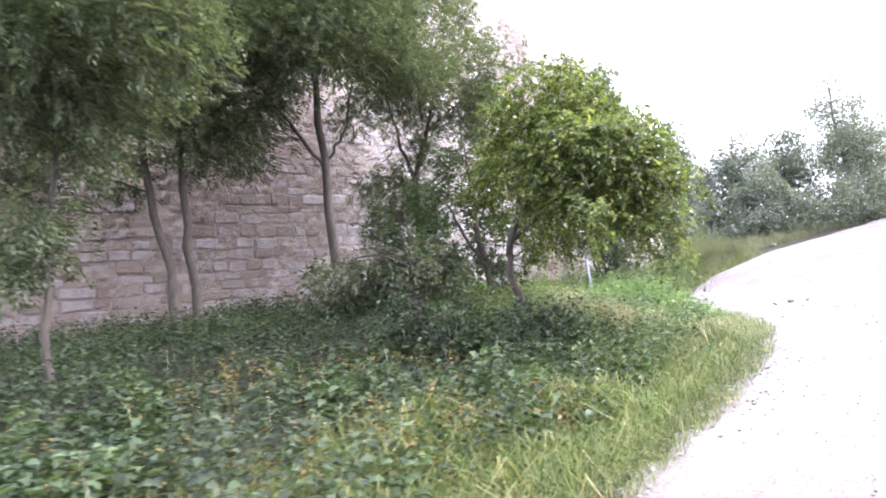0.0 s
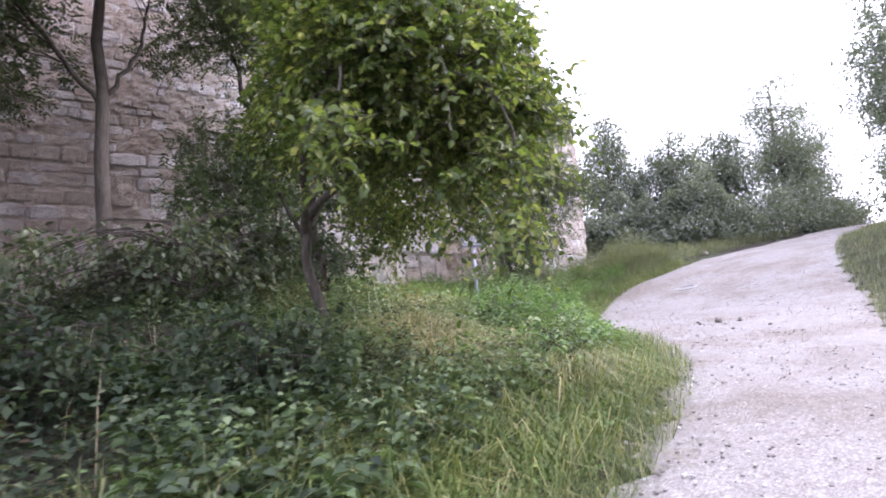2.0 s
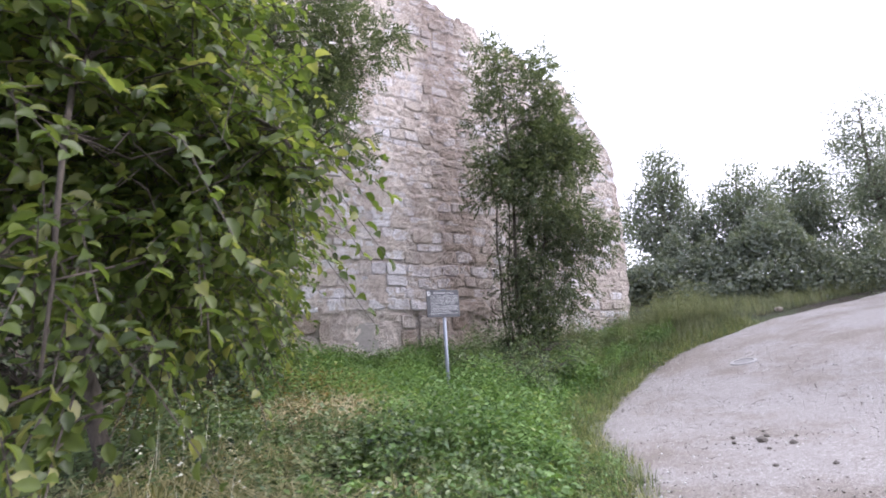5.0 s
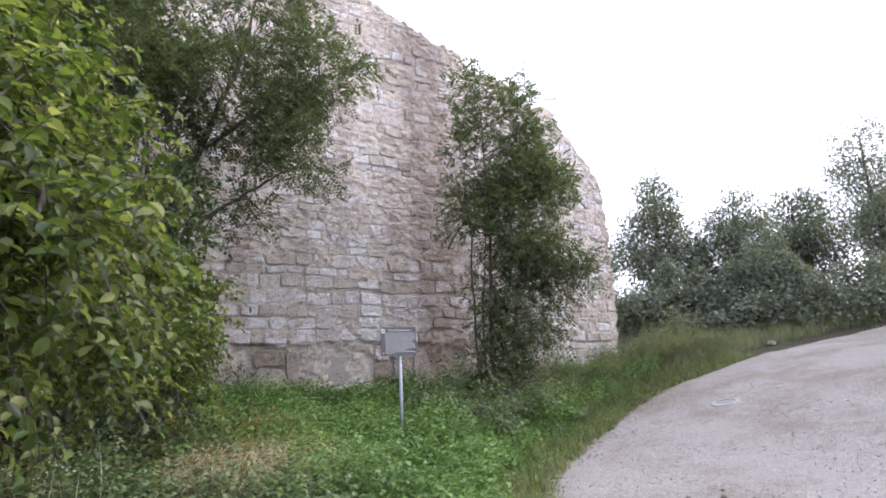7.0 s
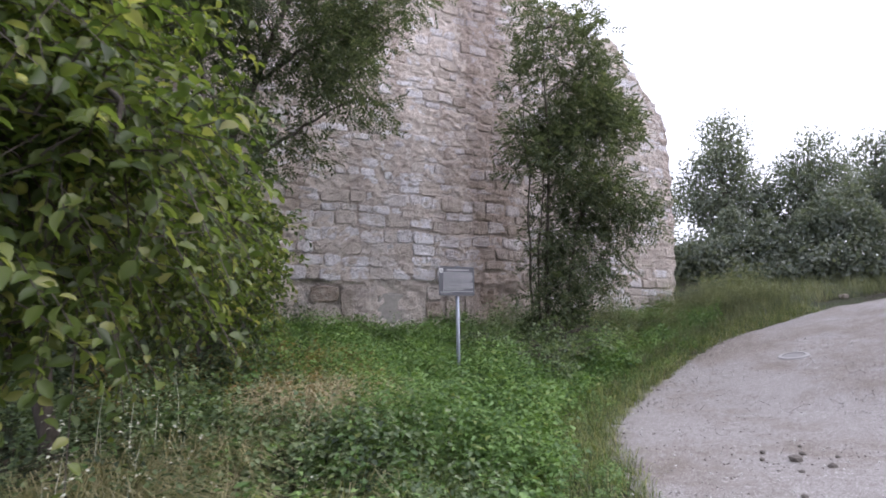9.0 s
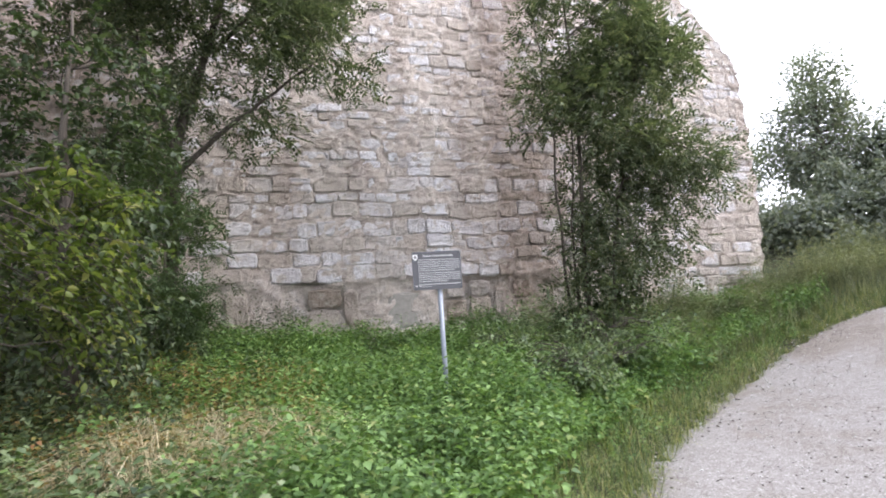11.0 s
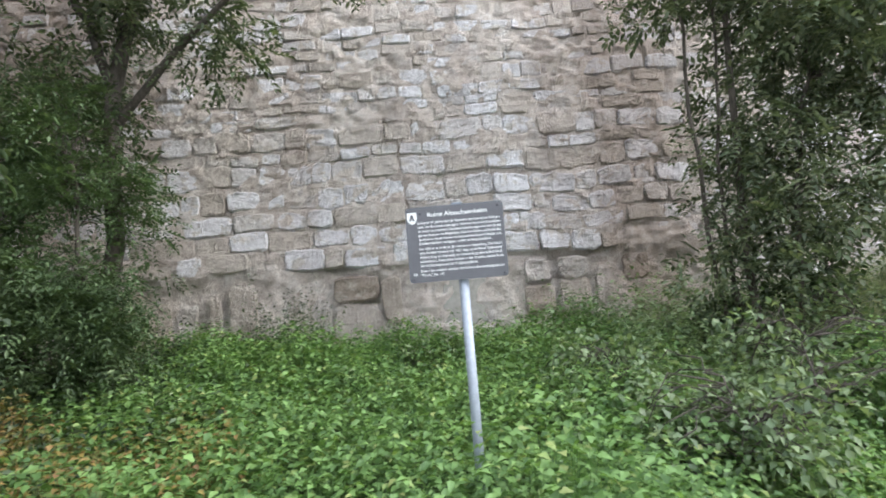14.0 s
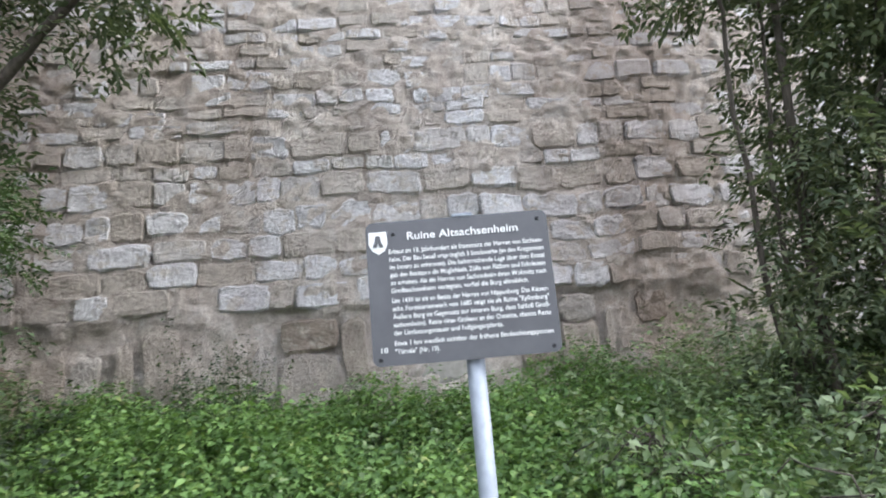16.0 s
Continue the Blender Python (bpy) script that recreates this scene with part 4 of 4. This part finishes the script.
def no_straw(x, y, d):
    """Thin at the lane's edge, thinner where the apple tree shades bare earth."""
    bare = np.exp(-(((x + 6.0) / 2.1) ** 2 + ((y + 2.9) / 2.3) ** 2) ** 1.5)
    straw = np.exp(-(((x + 2.2) / 0.75) ** 2 + ((y + 1.5) / 0.6) ** 2) ** 2)
    return smooth(0.35, 0.9, d) * (1 - 0.85 * bare) * (1 - 0.9 * straw)


def east_of_apple(x, y, d):
    """Nettles fill the bank before the sign and thin out towards the apple tree."""
    return no_straw(x, y, d) * np.maximum(smooth(-3.2, -1.6, x + 0.35 * y + 0.6), 0.12)


def round_apple(x, y, d):
    """Brambles round the apple tree's foot, up to the lane."""
    return smooth(0.5, 1.0, d) * smooth(-1.2, -2.6, x + 0.3 * y + 0.6) * smooth(-6.6, -4.8, x) * (1 - 0.9 * np.exp(-(((x + 5.9) / 1.5) ** 2 + ((y + 3.1) / 1.9) ** 2) ** 2))


herb_layer("nettle_carpet", "low carpet of fresh green nettles and herbs", 81, 14000, (-4.2, -6), (9, 6), 0.45, 11, (0.32, 0.6), 9, 0.088, NETTLE, 0.66, east_of_apple)
herb_layer("sign_nettles", "dense tall nettles round the sign post", 115, 420, (-1.0, -1.1), (1.1, 0.12), 0.5, 9, (0.5, 0.66), 12, 0.088, NETTLE, 0.66)
herb_layer("dock_leaves", "broad dark green leaves between the long grass", 116, 1500, (-14, -11.5), (-4.2, -3.5), 0.5, 4.2, (0.15, 0.5), 9, 0.12, ELDER, 0.7, lambda x, y, d: np.array([noise.noise(Vector((a * 0.8, b * 0.8, 24))) > -0.05 for a, b in zip(x, y)]) * 1.0, "oval")
herb_layer("broad_herbs", "clumps of broad pale green leaves", 90, 600, (-3.4, -7), (5, 4), 0.6, 10, (0.2, 0.42), 8, 0.11, NETTLE, 0.75, lambda x, y, d: np.array([noise.noise(Vector((a * 1.1, b * 1.1, 4))) for a, b in zip(x, y)]) > 0.1, True)
herb_layer("bank_brambles", "bramble tangle with pale-lit toothed leaves", 111, 2300, (-7.5, -7), (-0.6, 0), 0.5, 6, (0.2, 0.62), 11, 0.072, SHRUB, 0.68, round_apple, True)
grass_layer("bank_grass", "tangled dry grass among the brambles", 112, 6000, (-4.1, -7), (-2.2, -2.6), 0.6, 3.2, (0.35, 0.75), 0.006, (1.0, 1.9), DRY_GRASS, lambda x, y, d: np.array([noise.noise(Vector((a * 0.9, b * 0.9, 14))) > 0.05 for a, b in zip(x, y)]) * 1.0)
grass_layer("long_grass", "long arching green grass beside the lane", 113, 9500, (-13, -12), (-2.2, -4), 0.1, 2.1, (0.22, 0.55), 0.009, (1.0, 2.0), GRASS, lambda x, y, d: (1.1 - smooth(0.9, 2.1, d)) * (1 - 0.92 * np.exp(-(((x + 6.3) / 1.5) ** 2 + ((y + 5.4) / 1.5) ** 2) ** 2)))
herb_layer("white_flowers", "small white flower heads above the brambles", 114, 70, (-4.4, -5.4), (-2.4, -2.8), 1.0, 5, (0.45, 0.75), 9, 0.035, UMBEL, 0.8)
# brambles again, here with the trees' shade put into the leaf colour
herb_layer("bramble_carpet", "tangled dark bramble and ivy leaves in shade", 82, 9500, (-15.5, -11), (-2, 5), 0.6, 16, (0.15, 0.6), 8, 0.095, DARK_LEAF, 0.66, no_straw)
herb_layer("foot_shrubs", "grey-green shrubs at the wall's foot", 83, 1700, (-6, 0.6), (7, 5.6), 1.2, 14, (0.35, 0.95), 20, 0.095, SHRUB, 0.48, lambda x, y, d: 0.05 + 0.95 * ((x > 1.5) | (x < -4.2)))
herb_layer("verge_herbs", "small clover and plantain leaves along the lane", 94, 5200, (-13, -10), (8, 4), 0.08, 1.7, (0.05, 0.24), 8, 0.05, NETTLE, 0.7)
herb_layer("yellow_herbs", "yellowing weeds among the nettles", 84, 900, (-4.6, -2.2), (-1.4, 1.2), 1.0, 7, (0.35, 0.7), 9, 0.065, YELLOWING, 0.6)
herb_layer("yellow_herbs", "yellowing weeds beside the lane", 91, 500, (-13, -8), (-7, -4), 0.5, 4, (0.15, 0.45), 9, 0.065, YELLOWING, 0.6)
grass_layer("verge_grass", "long green grass along the lane", 85, 46000, (-15, -12), (11.5, 5), -0.2, 1.4, (0.06, 0.32), 0.005, (0.4, 1.6), GRASS, lambda x, y, d: 1.05 - smooth(0.5, 1.5, d))
grass_layer("tall_grass", "tall pale grass along the upper lane", 86, 20000, (4.6, 1), (20, 6), 0.4, 3.6, (0.2, 0.6), 0.007, (0.15, 0.8), WEED)
herb_layer("tall_weeds", "tall grey-green weeds beside the wall", 95, 2600, (4.0, 1.5), (12, 5.9), 0.9, 6, (0.4, 0.95), 16, 0.085, WEED, 0.3)
herb_layer("climbing_weeds", "weeds growing up the wall's foot", 96, 40, (-3.0, 4.2), (-1.9, 4.75), 1, 20, (0.5, 1.1), 26, 0.06, PLUM, 0.7)
grass_layer("weedy_grass", "tangled half-dry grass and weeds", 92, 8000, (-12, -9), (-1, -2), 0.5, 1.9, (0.2, 0.5), 0.006, (0.3, 1.2), GRASS)
grass_layer("far_verge_grass", "green grass on the lane's outer bank", 87, 30000, (-6, -14), (16, 0), -0.1, 2.6, (0.08, 0.3), 0.006, (0.2, 1.1), WEED, edge_side=-1)
grass_layer("dry_grass", "flattened dry yellow grass tuft", 88, 2600, (-2.95, -2.1), (-1.5, -0.85), 0.2, 9, (0.4, 0.75), 0.006, (0.9, 1.7), STRAW)
grass_layer("edge_tufts", "sparse short grass and weeds creeping onto the gravel", 97, 3200, (-9, -9), (9, 4), -0.75, 0.05, (0.02, 0.09), 0.006, (0.3, 1.3), GRASS, lambda x, y, d: np.array([0.1 + 0.9 * (noise.noise(Vector((a * 2.2, b * 2.2, 6))) > 0.12) for a, b in zip(x, y)]) * smooth(-0.8, 0.0, d))
grass_layer("dry_stalks", "scattered pale dry stalks", 93, 130, (-12, -8), (1, 0), 0.8, 5, (0.4, 0.75), 0.004, (0.1, 0.7), STRAW)

# ---- shrub below the ash ----
tree("elder_bush", "dark leafy elder bush growing up the ash trunk", (-3.7, 2.0),
     [[(0, 0, -0.1, 0.04), (0.1, -0.1, 1.2, 0.03), (0.0, -0.1, 2.6, 0.012)], [(-0.3, 0, -0.1, 0.035), (-0.6, -0.1, 1.2, 0.025), (-0.8, -0.2, 2.4, 0.01)]],
     [(0.0, -0.1, 0.9, 0.8, 0.7, 0.8), (-0.5, 0, 1.8, 0.7, 0.7, 0.7), (0.1, 0.1, 2.2, 0.5, 0.5, 0.6), (-0.3, 0, 3.0, 0.5, 0.5, 0.6), (-1.5, 0.3, 1.1, 0.8, 0.8, 0.9), (-1.4, 0.3, 2.4, 0.6, 0.6, 0.7), (0.5, 0.0, 1.0, 0.4, 0.5, 0.8)],
     520, 12, ELDER, 0.062, 17, 0.3, True, 0.3, 0.01, crown_label="dark compound elder leaves", gap=0.25)
tree("hazel_bush", "low dark bush in the shade of the apple tree", (-5.6, -0.6),
     [[(0, 0, -0.1, 0.03), (0.1, -0.1, 0.8, 0.02), (0.0, -0.1, 1.6, 0.01)]],
     [(0, 0, 0.8, 0.9, 0.8, 0.7), (1.2, 0.6, 0.8, 0.9, 0.7, 0.7), (-1.3, 0.2, 0.6, 0.9, 0.8, 0.6)],
     120, 26, ASH, 0.11, 18, 0.4, False, 0.5, 0.014, crown_label="dark oval leaves", lobes=True)

tree("elder_bush", "dark shady elder bush round the young ash", (3.75, 3.2),
     [[(0, 0, -0.1, 0.03), (0.1, -0.1, 0.8, 0.02), (0.0, -0.1, 1.5, 0.01)], [(-0.3, 0, -0.1, 0.025), (-0.6, -0.1, 0.7, 0.02), (-0.8, -0.1, 1.3, 0.008)]],
     [(0, 0, 0.7, 0.7, 0.5, 0.6), (-0.8, 0.2, 0.6, 0.6, 0.5, 0.5), (0.7, -0.1, 0.5, 0.6, 0.5, 0.45), (0.1, 0, 1.3, 0.5, 0.4, 0.4)],
     170, 14, PLUM, 0.085, 19, 0.3, False, 0.5, 0.01, crown_label="dark oval elder leaves", lobes="oval", shoot=0.35)

# the last two, near the apple tree, take the leaf darkened for shade
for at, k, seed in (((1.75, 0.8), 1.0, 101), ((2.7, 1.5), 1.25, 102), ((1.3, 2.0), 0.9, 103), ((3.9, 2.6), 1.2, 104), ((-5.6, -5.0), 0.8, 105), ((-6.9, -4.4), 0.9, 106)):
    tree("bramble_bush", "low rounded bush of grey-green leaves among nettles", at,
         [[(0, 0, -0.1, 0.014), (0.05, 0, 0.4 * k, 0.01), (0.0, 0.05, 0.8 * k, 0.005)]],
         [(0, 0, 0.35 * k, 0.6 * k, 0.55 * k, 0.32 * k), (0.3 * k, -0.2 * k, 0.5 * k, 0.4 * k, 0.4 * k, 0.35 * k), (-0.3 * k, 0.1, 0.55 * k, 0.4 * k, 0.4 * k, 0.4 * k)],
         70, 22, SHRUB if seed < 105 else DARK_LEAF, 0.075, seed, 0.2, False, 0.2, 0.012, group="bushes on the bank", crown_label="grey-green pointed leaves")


def leaf_litter():
    rnd = np.random.RandomState(77)
    n = 7000
    p = np.stack([rnd.normal(-6.2, 2.2, n), rnd.normal(-3.0, 2.2, n)], 1)
    p = p[edge_near(p[:, 0], p[:, 1]) > 0.6]
    n = len(p)
    pos = np.stack([p[:, 0], p[:, 1], ground_height(p[:, 0], p[:, 1]) + 0.012], 1)
    az = rnd.uniform(0, 6.28, n)
    along = np.stack([np.cos(az), np.sin(az), rnd.normal(0, 0.25, n)], 1)
    nor = np.stack([rnd.normal(0, 0.35, n), rnd.normal(0, 0.35, n), np.ones(n)], 1)
    ln = rnd.uniform(0.03, 0.09, n)
    v, f = leaf_mesh(pos, along, nor, ln, ln * 0.5, 0.3)
    tagged(tri_object("leaf_litter", v, f, LITTER), "brown fallen leaves on the shaded earth", "leaves", kind="stuff")


leaf_litter()

# ---- the information sign ----
def build_sign():
    gz = float(ground_height(0.0, 0.2)[0])
    root = new("information_sign")
    root.location = (0.0, 0.2, gz)
    tagged(root, "grey information board with white lettering on a steel post", "sign")
    top = 2.64 - gz
    bm = bmesh.new()
    bmesh.ops.create_cone(bm, cap_ends=True, segments=24, radius1=0.03, radius2=0.03, depth=top - 0.02 + 0.4, matrix=Matrix.Translation((0.02, 0.05, (top - 0.02 - 0.4) / 2)))
    post = part("post", bm, STEEL, root, "galvanised steel tube post")
    post.data.polygons.foreach_set("use_smooth", [len(p.vertices) == 4 for p in post.data.polygons])
    bm = bmesh.new()
    w, h, r = 0.6, 0.465, 0.025
    ring = []
    for cx, cz, a0 in ((w / 2 - r, h / 2 - r, 0), (-w / 2 + r, h / 2 - r, 90), (-w / 2 + r, -h / 2 + r, 180), (w / 2 - r, -h / 2 + r, 270)):
        for k in range(6):
            a = radians(a0 + 18 * k)
            ring.append(bm.verts.new((cx + r * math.cos(a), 0, cz + r * math.sin(a))))
    face = bm.faces.new(ring)
    ext = bmesh.ops.extrude_face_region(bm, geom=[face])
    bmesh.ops.translate(bm, verts=[e for e in ext["geom"] if isinstance(e, bmesh.types.BMVert)], vec=(0, 0.012, 0))
    bmesh.ops.recalc_face_normals(bm, faces=bm.faces)
    board = part("board", bm, PANEL, root, "grey painted board with rounded corners")
    board.location = (-0.005, 0.0, top - h / 2)
    return root, board, w, h


SIGN, BOARD, SIGN_W, SIGN_H = build_sign()


def text_part(name, words, x, z, width, height, parent, label):
    """Lettering as flat raised mesh, its left foot at (x, z) on the board."""
    cu = bpy.data.curves.new(name, "FONT")
    cu.body, cu.size, cu.extrude, cu.offset = words, 1.0, 0.01, 0.012
    tmp = bpy.data.objects.new(name, cu)
    me = bpy.data.meshes.new_from_object(tmp)
    bpy.data.objects.remove(tmp)
    co = np.empty(len(me.vertices) * 3, np.float32)
    me.vertices.foreach_get("co", co)
    co = co.reshape(-1, 3)
    lo, hi = co[:, 0].min(), co[:, 0].max()
    k = width / (hi - lo)
    out = np.stack([(co[:, 0] - lo) * k + x, -0.0015 - co[:, 2] * 0.05, co[:, 1] * height + z], 1)
    me.vertices.foreach_set("co", np.ascontiguousarray(out, np.float32).ravel())
    me.update()
    me.materials.clear()
    me.materials.append(WHITE_PAINT)
    ob = new(name, me)
    ob.parent = parent
    ob["label"] = label
    return ob


LINES = [("Erbaut im 13. Jahrhundert als Stammsitz der Herren von Sachsen-", 1.0), ("heim. Der Bau besa\u00df urspr\u00fcnglich 3 Stockwerke (an den Kragsteinen", 1.0),
         ("im Innern zu erkennen). Die beherrschende Lage \u00fcber dem Enztal", 1.0), ("gab den Besitzern die M\u00f6glichkeit, Z\u00f6lle von Fl\u00f6\u00dfern und Fuhrleuten", 1.0),
         ("zu erheben. Als die Herren von Sachsenheim ihren Wohnsitz nach", 1.0), ("Gro\u00dfsachsenheim verlegten, verfiel die Burg allm\u00e4hlich.", 0.88), None,
         ("Um 1430 ist sie im Besitz der Herren von Nippenburg. Das Kieser-", 1.0), ("sche Forstkartenwerk von 1685 zeigt sie als Ruine \"Ey\u00dfenburg\"", 1.0),
         ("\u00c4u\u00dfere Burg im Gegensatz zur inneren Burg, dem Schlo\u00df Gro\u00df-", 1.0), ("sachsenheim). Reste eines Grabens an der Ostseite, ebenso Reste", 1.0),
         ("der Umfassungsmauer und Fu\u00dfg\u00e4ngerpforte.", 0.69), None,
         ("Etwa 1 km westlich sichtbar der fr\u00fchere Beobachtungsposten", 1.0), ("\"T\u00fcrmle\" (Nr. 19).", 0.28)]


def letter_sign():
    text_part("title_text", "Ruine Altsachsenheim", -0.165, 0.168, 0.365, 0.036, BOARD, "white painted title lettering")
    z = 0.125
    for line in LINES:
        if line is None:
            z -= 0.007
            continue
        text_part("text_line", line[0], -0.228, z, 0.505 * line[1], 0.021, BOARD, "small white painted lettering")
        z -= 0.0256
    text_part("number_text", "18", -0.272, -0.19, 0.022, 0.022, BOARD, "white painted number")
    outline = [(-0.29, 0.2), (-0.232, 0.2), (-0.23, 0.16), (-0.24, 0.137), (-0.26, 0.125), (-0.28, 0.137), (-0.292, 0.16)]
    v = [(x, -0.002, z) for x, z in outline] + [(x, 0.001, z) for x, z in outline]
    k = len(outline)
    mesh_object("shield", v, [tuple(range(k))] + [(i, (i + 1) % k, k + (i + 1) % k, k + i) for i in range(k)], WHITE_PAINT, BOARD, "white heraldic shield shape")
    horn = [(-0.268, 0.186), (-0.272, 0.165), (-0.279, 0.15), (-0.266, 0.148), (-0.261, 0.165), (-0.256, 0.148), (-0.243, 0.15), (-0.25, 0.165), (-0.254, 0.186)]
    k = len(horn)
    v = [(x, -0.005, z) for x, z in horn] + [(x, -0.001, z) for x, z in horn]
    mesh_object("shield_charge", v, [tuple(range(k))] + [(i, (i + 1) % k, k + (i + 1) % k, k + i) for i in range(k)], PANEL, BOARD, "grey emblem on the shield")
    for x, z in ((-0.21, 0.19), (0.268, 0.205), (-0.275, -0.212), (0.275, -0.212)):
        bm = bmesh.new()
        bmesh.ops.create_cone(bm, cap_ends=True, segments=12, radius1=0.007, radius2=0.005, depth=0.006, matrix=Matrix.Translation((x, -0.003, z)) @ Matrix.Rotation(radians(90), 4, "X"))
        part("screw", bm, DARK_METAL, BOARD, "dark screw head")
    bm = bmesh.new()
    bmesh.ops.create_cube(bm, size=1, matrix=Matrix.Translation((0.02, 0.02, 0.236)) @ Matrix.Diagonal((0.07, 0.05, 0.012, 1)))
    bmesh.ops.bevel(bm, geom=bm.edges[:], offset=0.003, segments=2, affect="EDGES")
    part("clamp", bm, STEEL, BOARD, "bright steel clamp over the board's edge")


letter_sign()


# ---- apples ----
def hang_apples():
    rnd = np.random.RandomState(33)
    root = bpy.data.objects["apple_tree"]
    crown = [c for c in root.children if c.name.startswith("crown")][0]
    n = len(crown.data.vertices)
    bm = bmesh.new()
    bmesh.ops.create_uvsphere(bm, u_segments=12, v_segments=8, radius=0.027)
    for vert in bm.verts:
        r = math.hypot(vert.co.x, vert.co.y)
        if vert.co.z > 0:
            vert.co.z -= 0.012 * max(0, 1 - r / 0.018)
    me = bpy.data.meshes.new("apple")
    bm.to_mesh(me)
    bm.free()
    me.polygons.foreach_set("use_smooth", [True] * len(me.polygons))
    me.materials.append(FRUIT)
    made = 0
    while made < 60:
        co = crown.data.vertices[rnd.randint(n)].co
        if co.y > -1.2 or co.z < 1.5:
            continue
        ob = new("apple", me)
        ob.parent = root
        ob.location = (co.x, co.y - 0.02, co.z - 0.04)
        made += 1


hang_apples()


# ---- on the lane ----
def stones_on_lane():
    rnd = np.random.RandomState(44)
    bm = bmesh.new()
    bmesh.ops.create_icosphere(bm, subdivisions=1, radius=1)
    uv = np.array([x.co[:] for x in bm.verts])
    uf = np.array([[x.index for x in q.verts] for q in bm.faces])
    bm.free()
    n = 15000
    x, y = rnd.uniform(-8, 9, n), rnd.uniform(-12, 3, n)
    ok = (edge_near(x, y) < 0.1) & (edge_near(x, y, 1) > -0.1)
    x, y = x[ok], y[ok]
    n = len(x)
    d = -edge_near(x, y)
    r = rnd.uniform(0.005, 0.014, n) * (1 + 0.7 * smooth(0.8, 0, d))
    z = base_height(x, y) + 0.012 + r * 0.3
    v = uv[None] * (1 + rnd.uniform(-0.25, 0.25, (n, len(uv), 1))) * r[:, None, None] * np.array([1, 1, 0.6]) + np.stack([x, y, z], 1)[:, None]
    f = np.arange(n)[:, None, None] * len(uv) + uf
    ob = tri_object("gravel", v.reshape(-1, 3), f.reshape(-1, 3), PEBBLE)
    tagged(ob, "loose pale gravel stones on the lane", "gravel", kind="stuff")

    def lump(name, label, category, at, size, mat, group="", seed=0):
        q = uv * (1 + np.random.RandomState(seed).uniform(-0.25, 0.25, (len(uv), 1))) * np.array(size)
        o = mesh_object(name, q, uf, mat)
        o.location = (at[0], at[1], float(base_height(at[0], at[1])) + size[2] * 0.35 + (0.012 if name == "clod" else 0.0))
        tagged(o, label, category, group)
        return o
    for i, (dx, dy, k) in enumerate([(0, 0, 1.0), (0.25, 0.12, 0.6), (-0.28, 0.2, 0.5), (0.1, -0.35, 0.8), (-0.3, -0.3, 0.45), (0.45, -0.15, 0.4), (-0.05, 0.4, 0.5), (0.5, 0.35, 0.35), (-0.9, -0.8, 0.5), (-0.5, -1.2, 0.6), (-0.2, -1.3, 0.35)]):
        lump("clod", "dark damp clod of earth and gravel on the lane", "clod", (2.35 + dx * 0.9, -3.48 + dy * 0.9), (0.075 * k, 0.06 * k, 0.045 * k), CLOD, "clods on the lane", i)
    white = lump("boulder", "pale stone lying in the grass beside the lane", "stone", (13.0, 3.3), (0.17, 0.12, 0.1), ROCK, "", 50)
    white.location.z = float(ground_height(13.0, 3.3)[0]) + 0.06


stones_on_lane()


def manhole():
    x, y = 7.12, 0.3
    root = new("manhole_cover")
    z = float(base_height(x, y)) + 0.02
    sx = float(base_height(x + 0.3, y) - base_height(x - 0.3, y)) / 0.6
    root.location = (x, y, z)
    root.rotation_euler = (math.atan(0.03), -math.atan(sx), 0)
    tagged(root, "round cast iron manhole cover with a pale concrete rim", "manhole cover")
    bm = bmesh.new()
    bmesh.ops.create_cone(bm, cap_ends=True, segments=40, radius1=0.198, radius2=0.195, depth=0.03)
    bmesh.ops.translate(bm, verts=bm.verts, vec=(0, 0, -0.006))
    part("cover", bm, IRON, root, "worn grey iron lid")
    v, f = [], []
    n = 40
    for r, h in ((0.202, -0.02), (0.206, 0.022), (0.27, 0.018), (0.29, -0.02)):
        for i in range(n):
            v.append((r * math.cos(2 * math.pi * i / n), r * math.sin(2 * math.pi * i / n), h))
    for k in range(3):
        for i in range(n):
            f.append((k * n + i, k * n + (i + 1) % n, (k + 1) * n + (i + 1) % n, (k + 1) * n + i))
    mesh_object("rim", v, f, WHITE_RIM, root, "pale concrete rim")


WHITE_RIM = plain("pale_concrete_rim", (0.36, 0.35, 0.34), 0.9, 0, 0.2, 20)
manhole()

# ---- stones of the wall, one by one ----
build_stones()
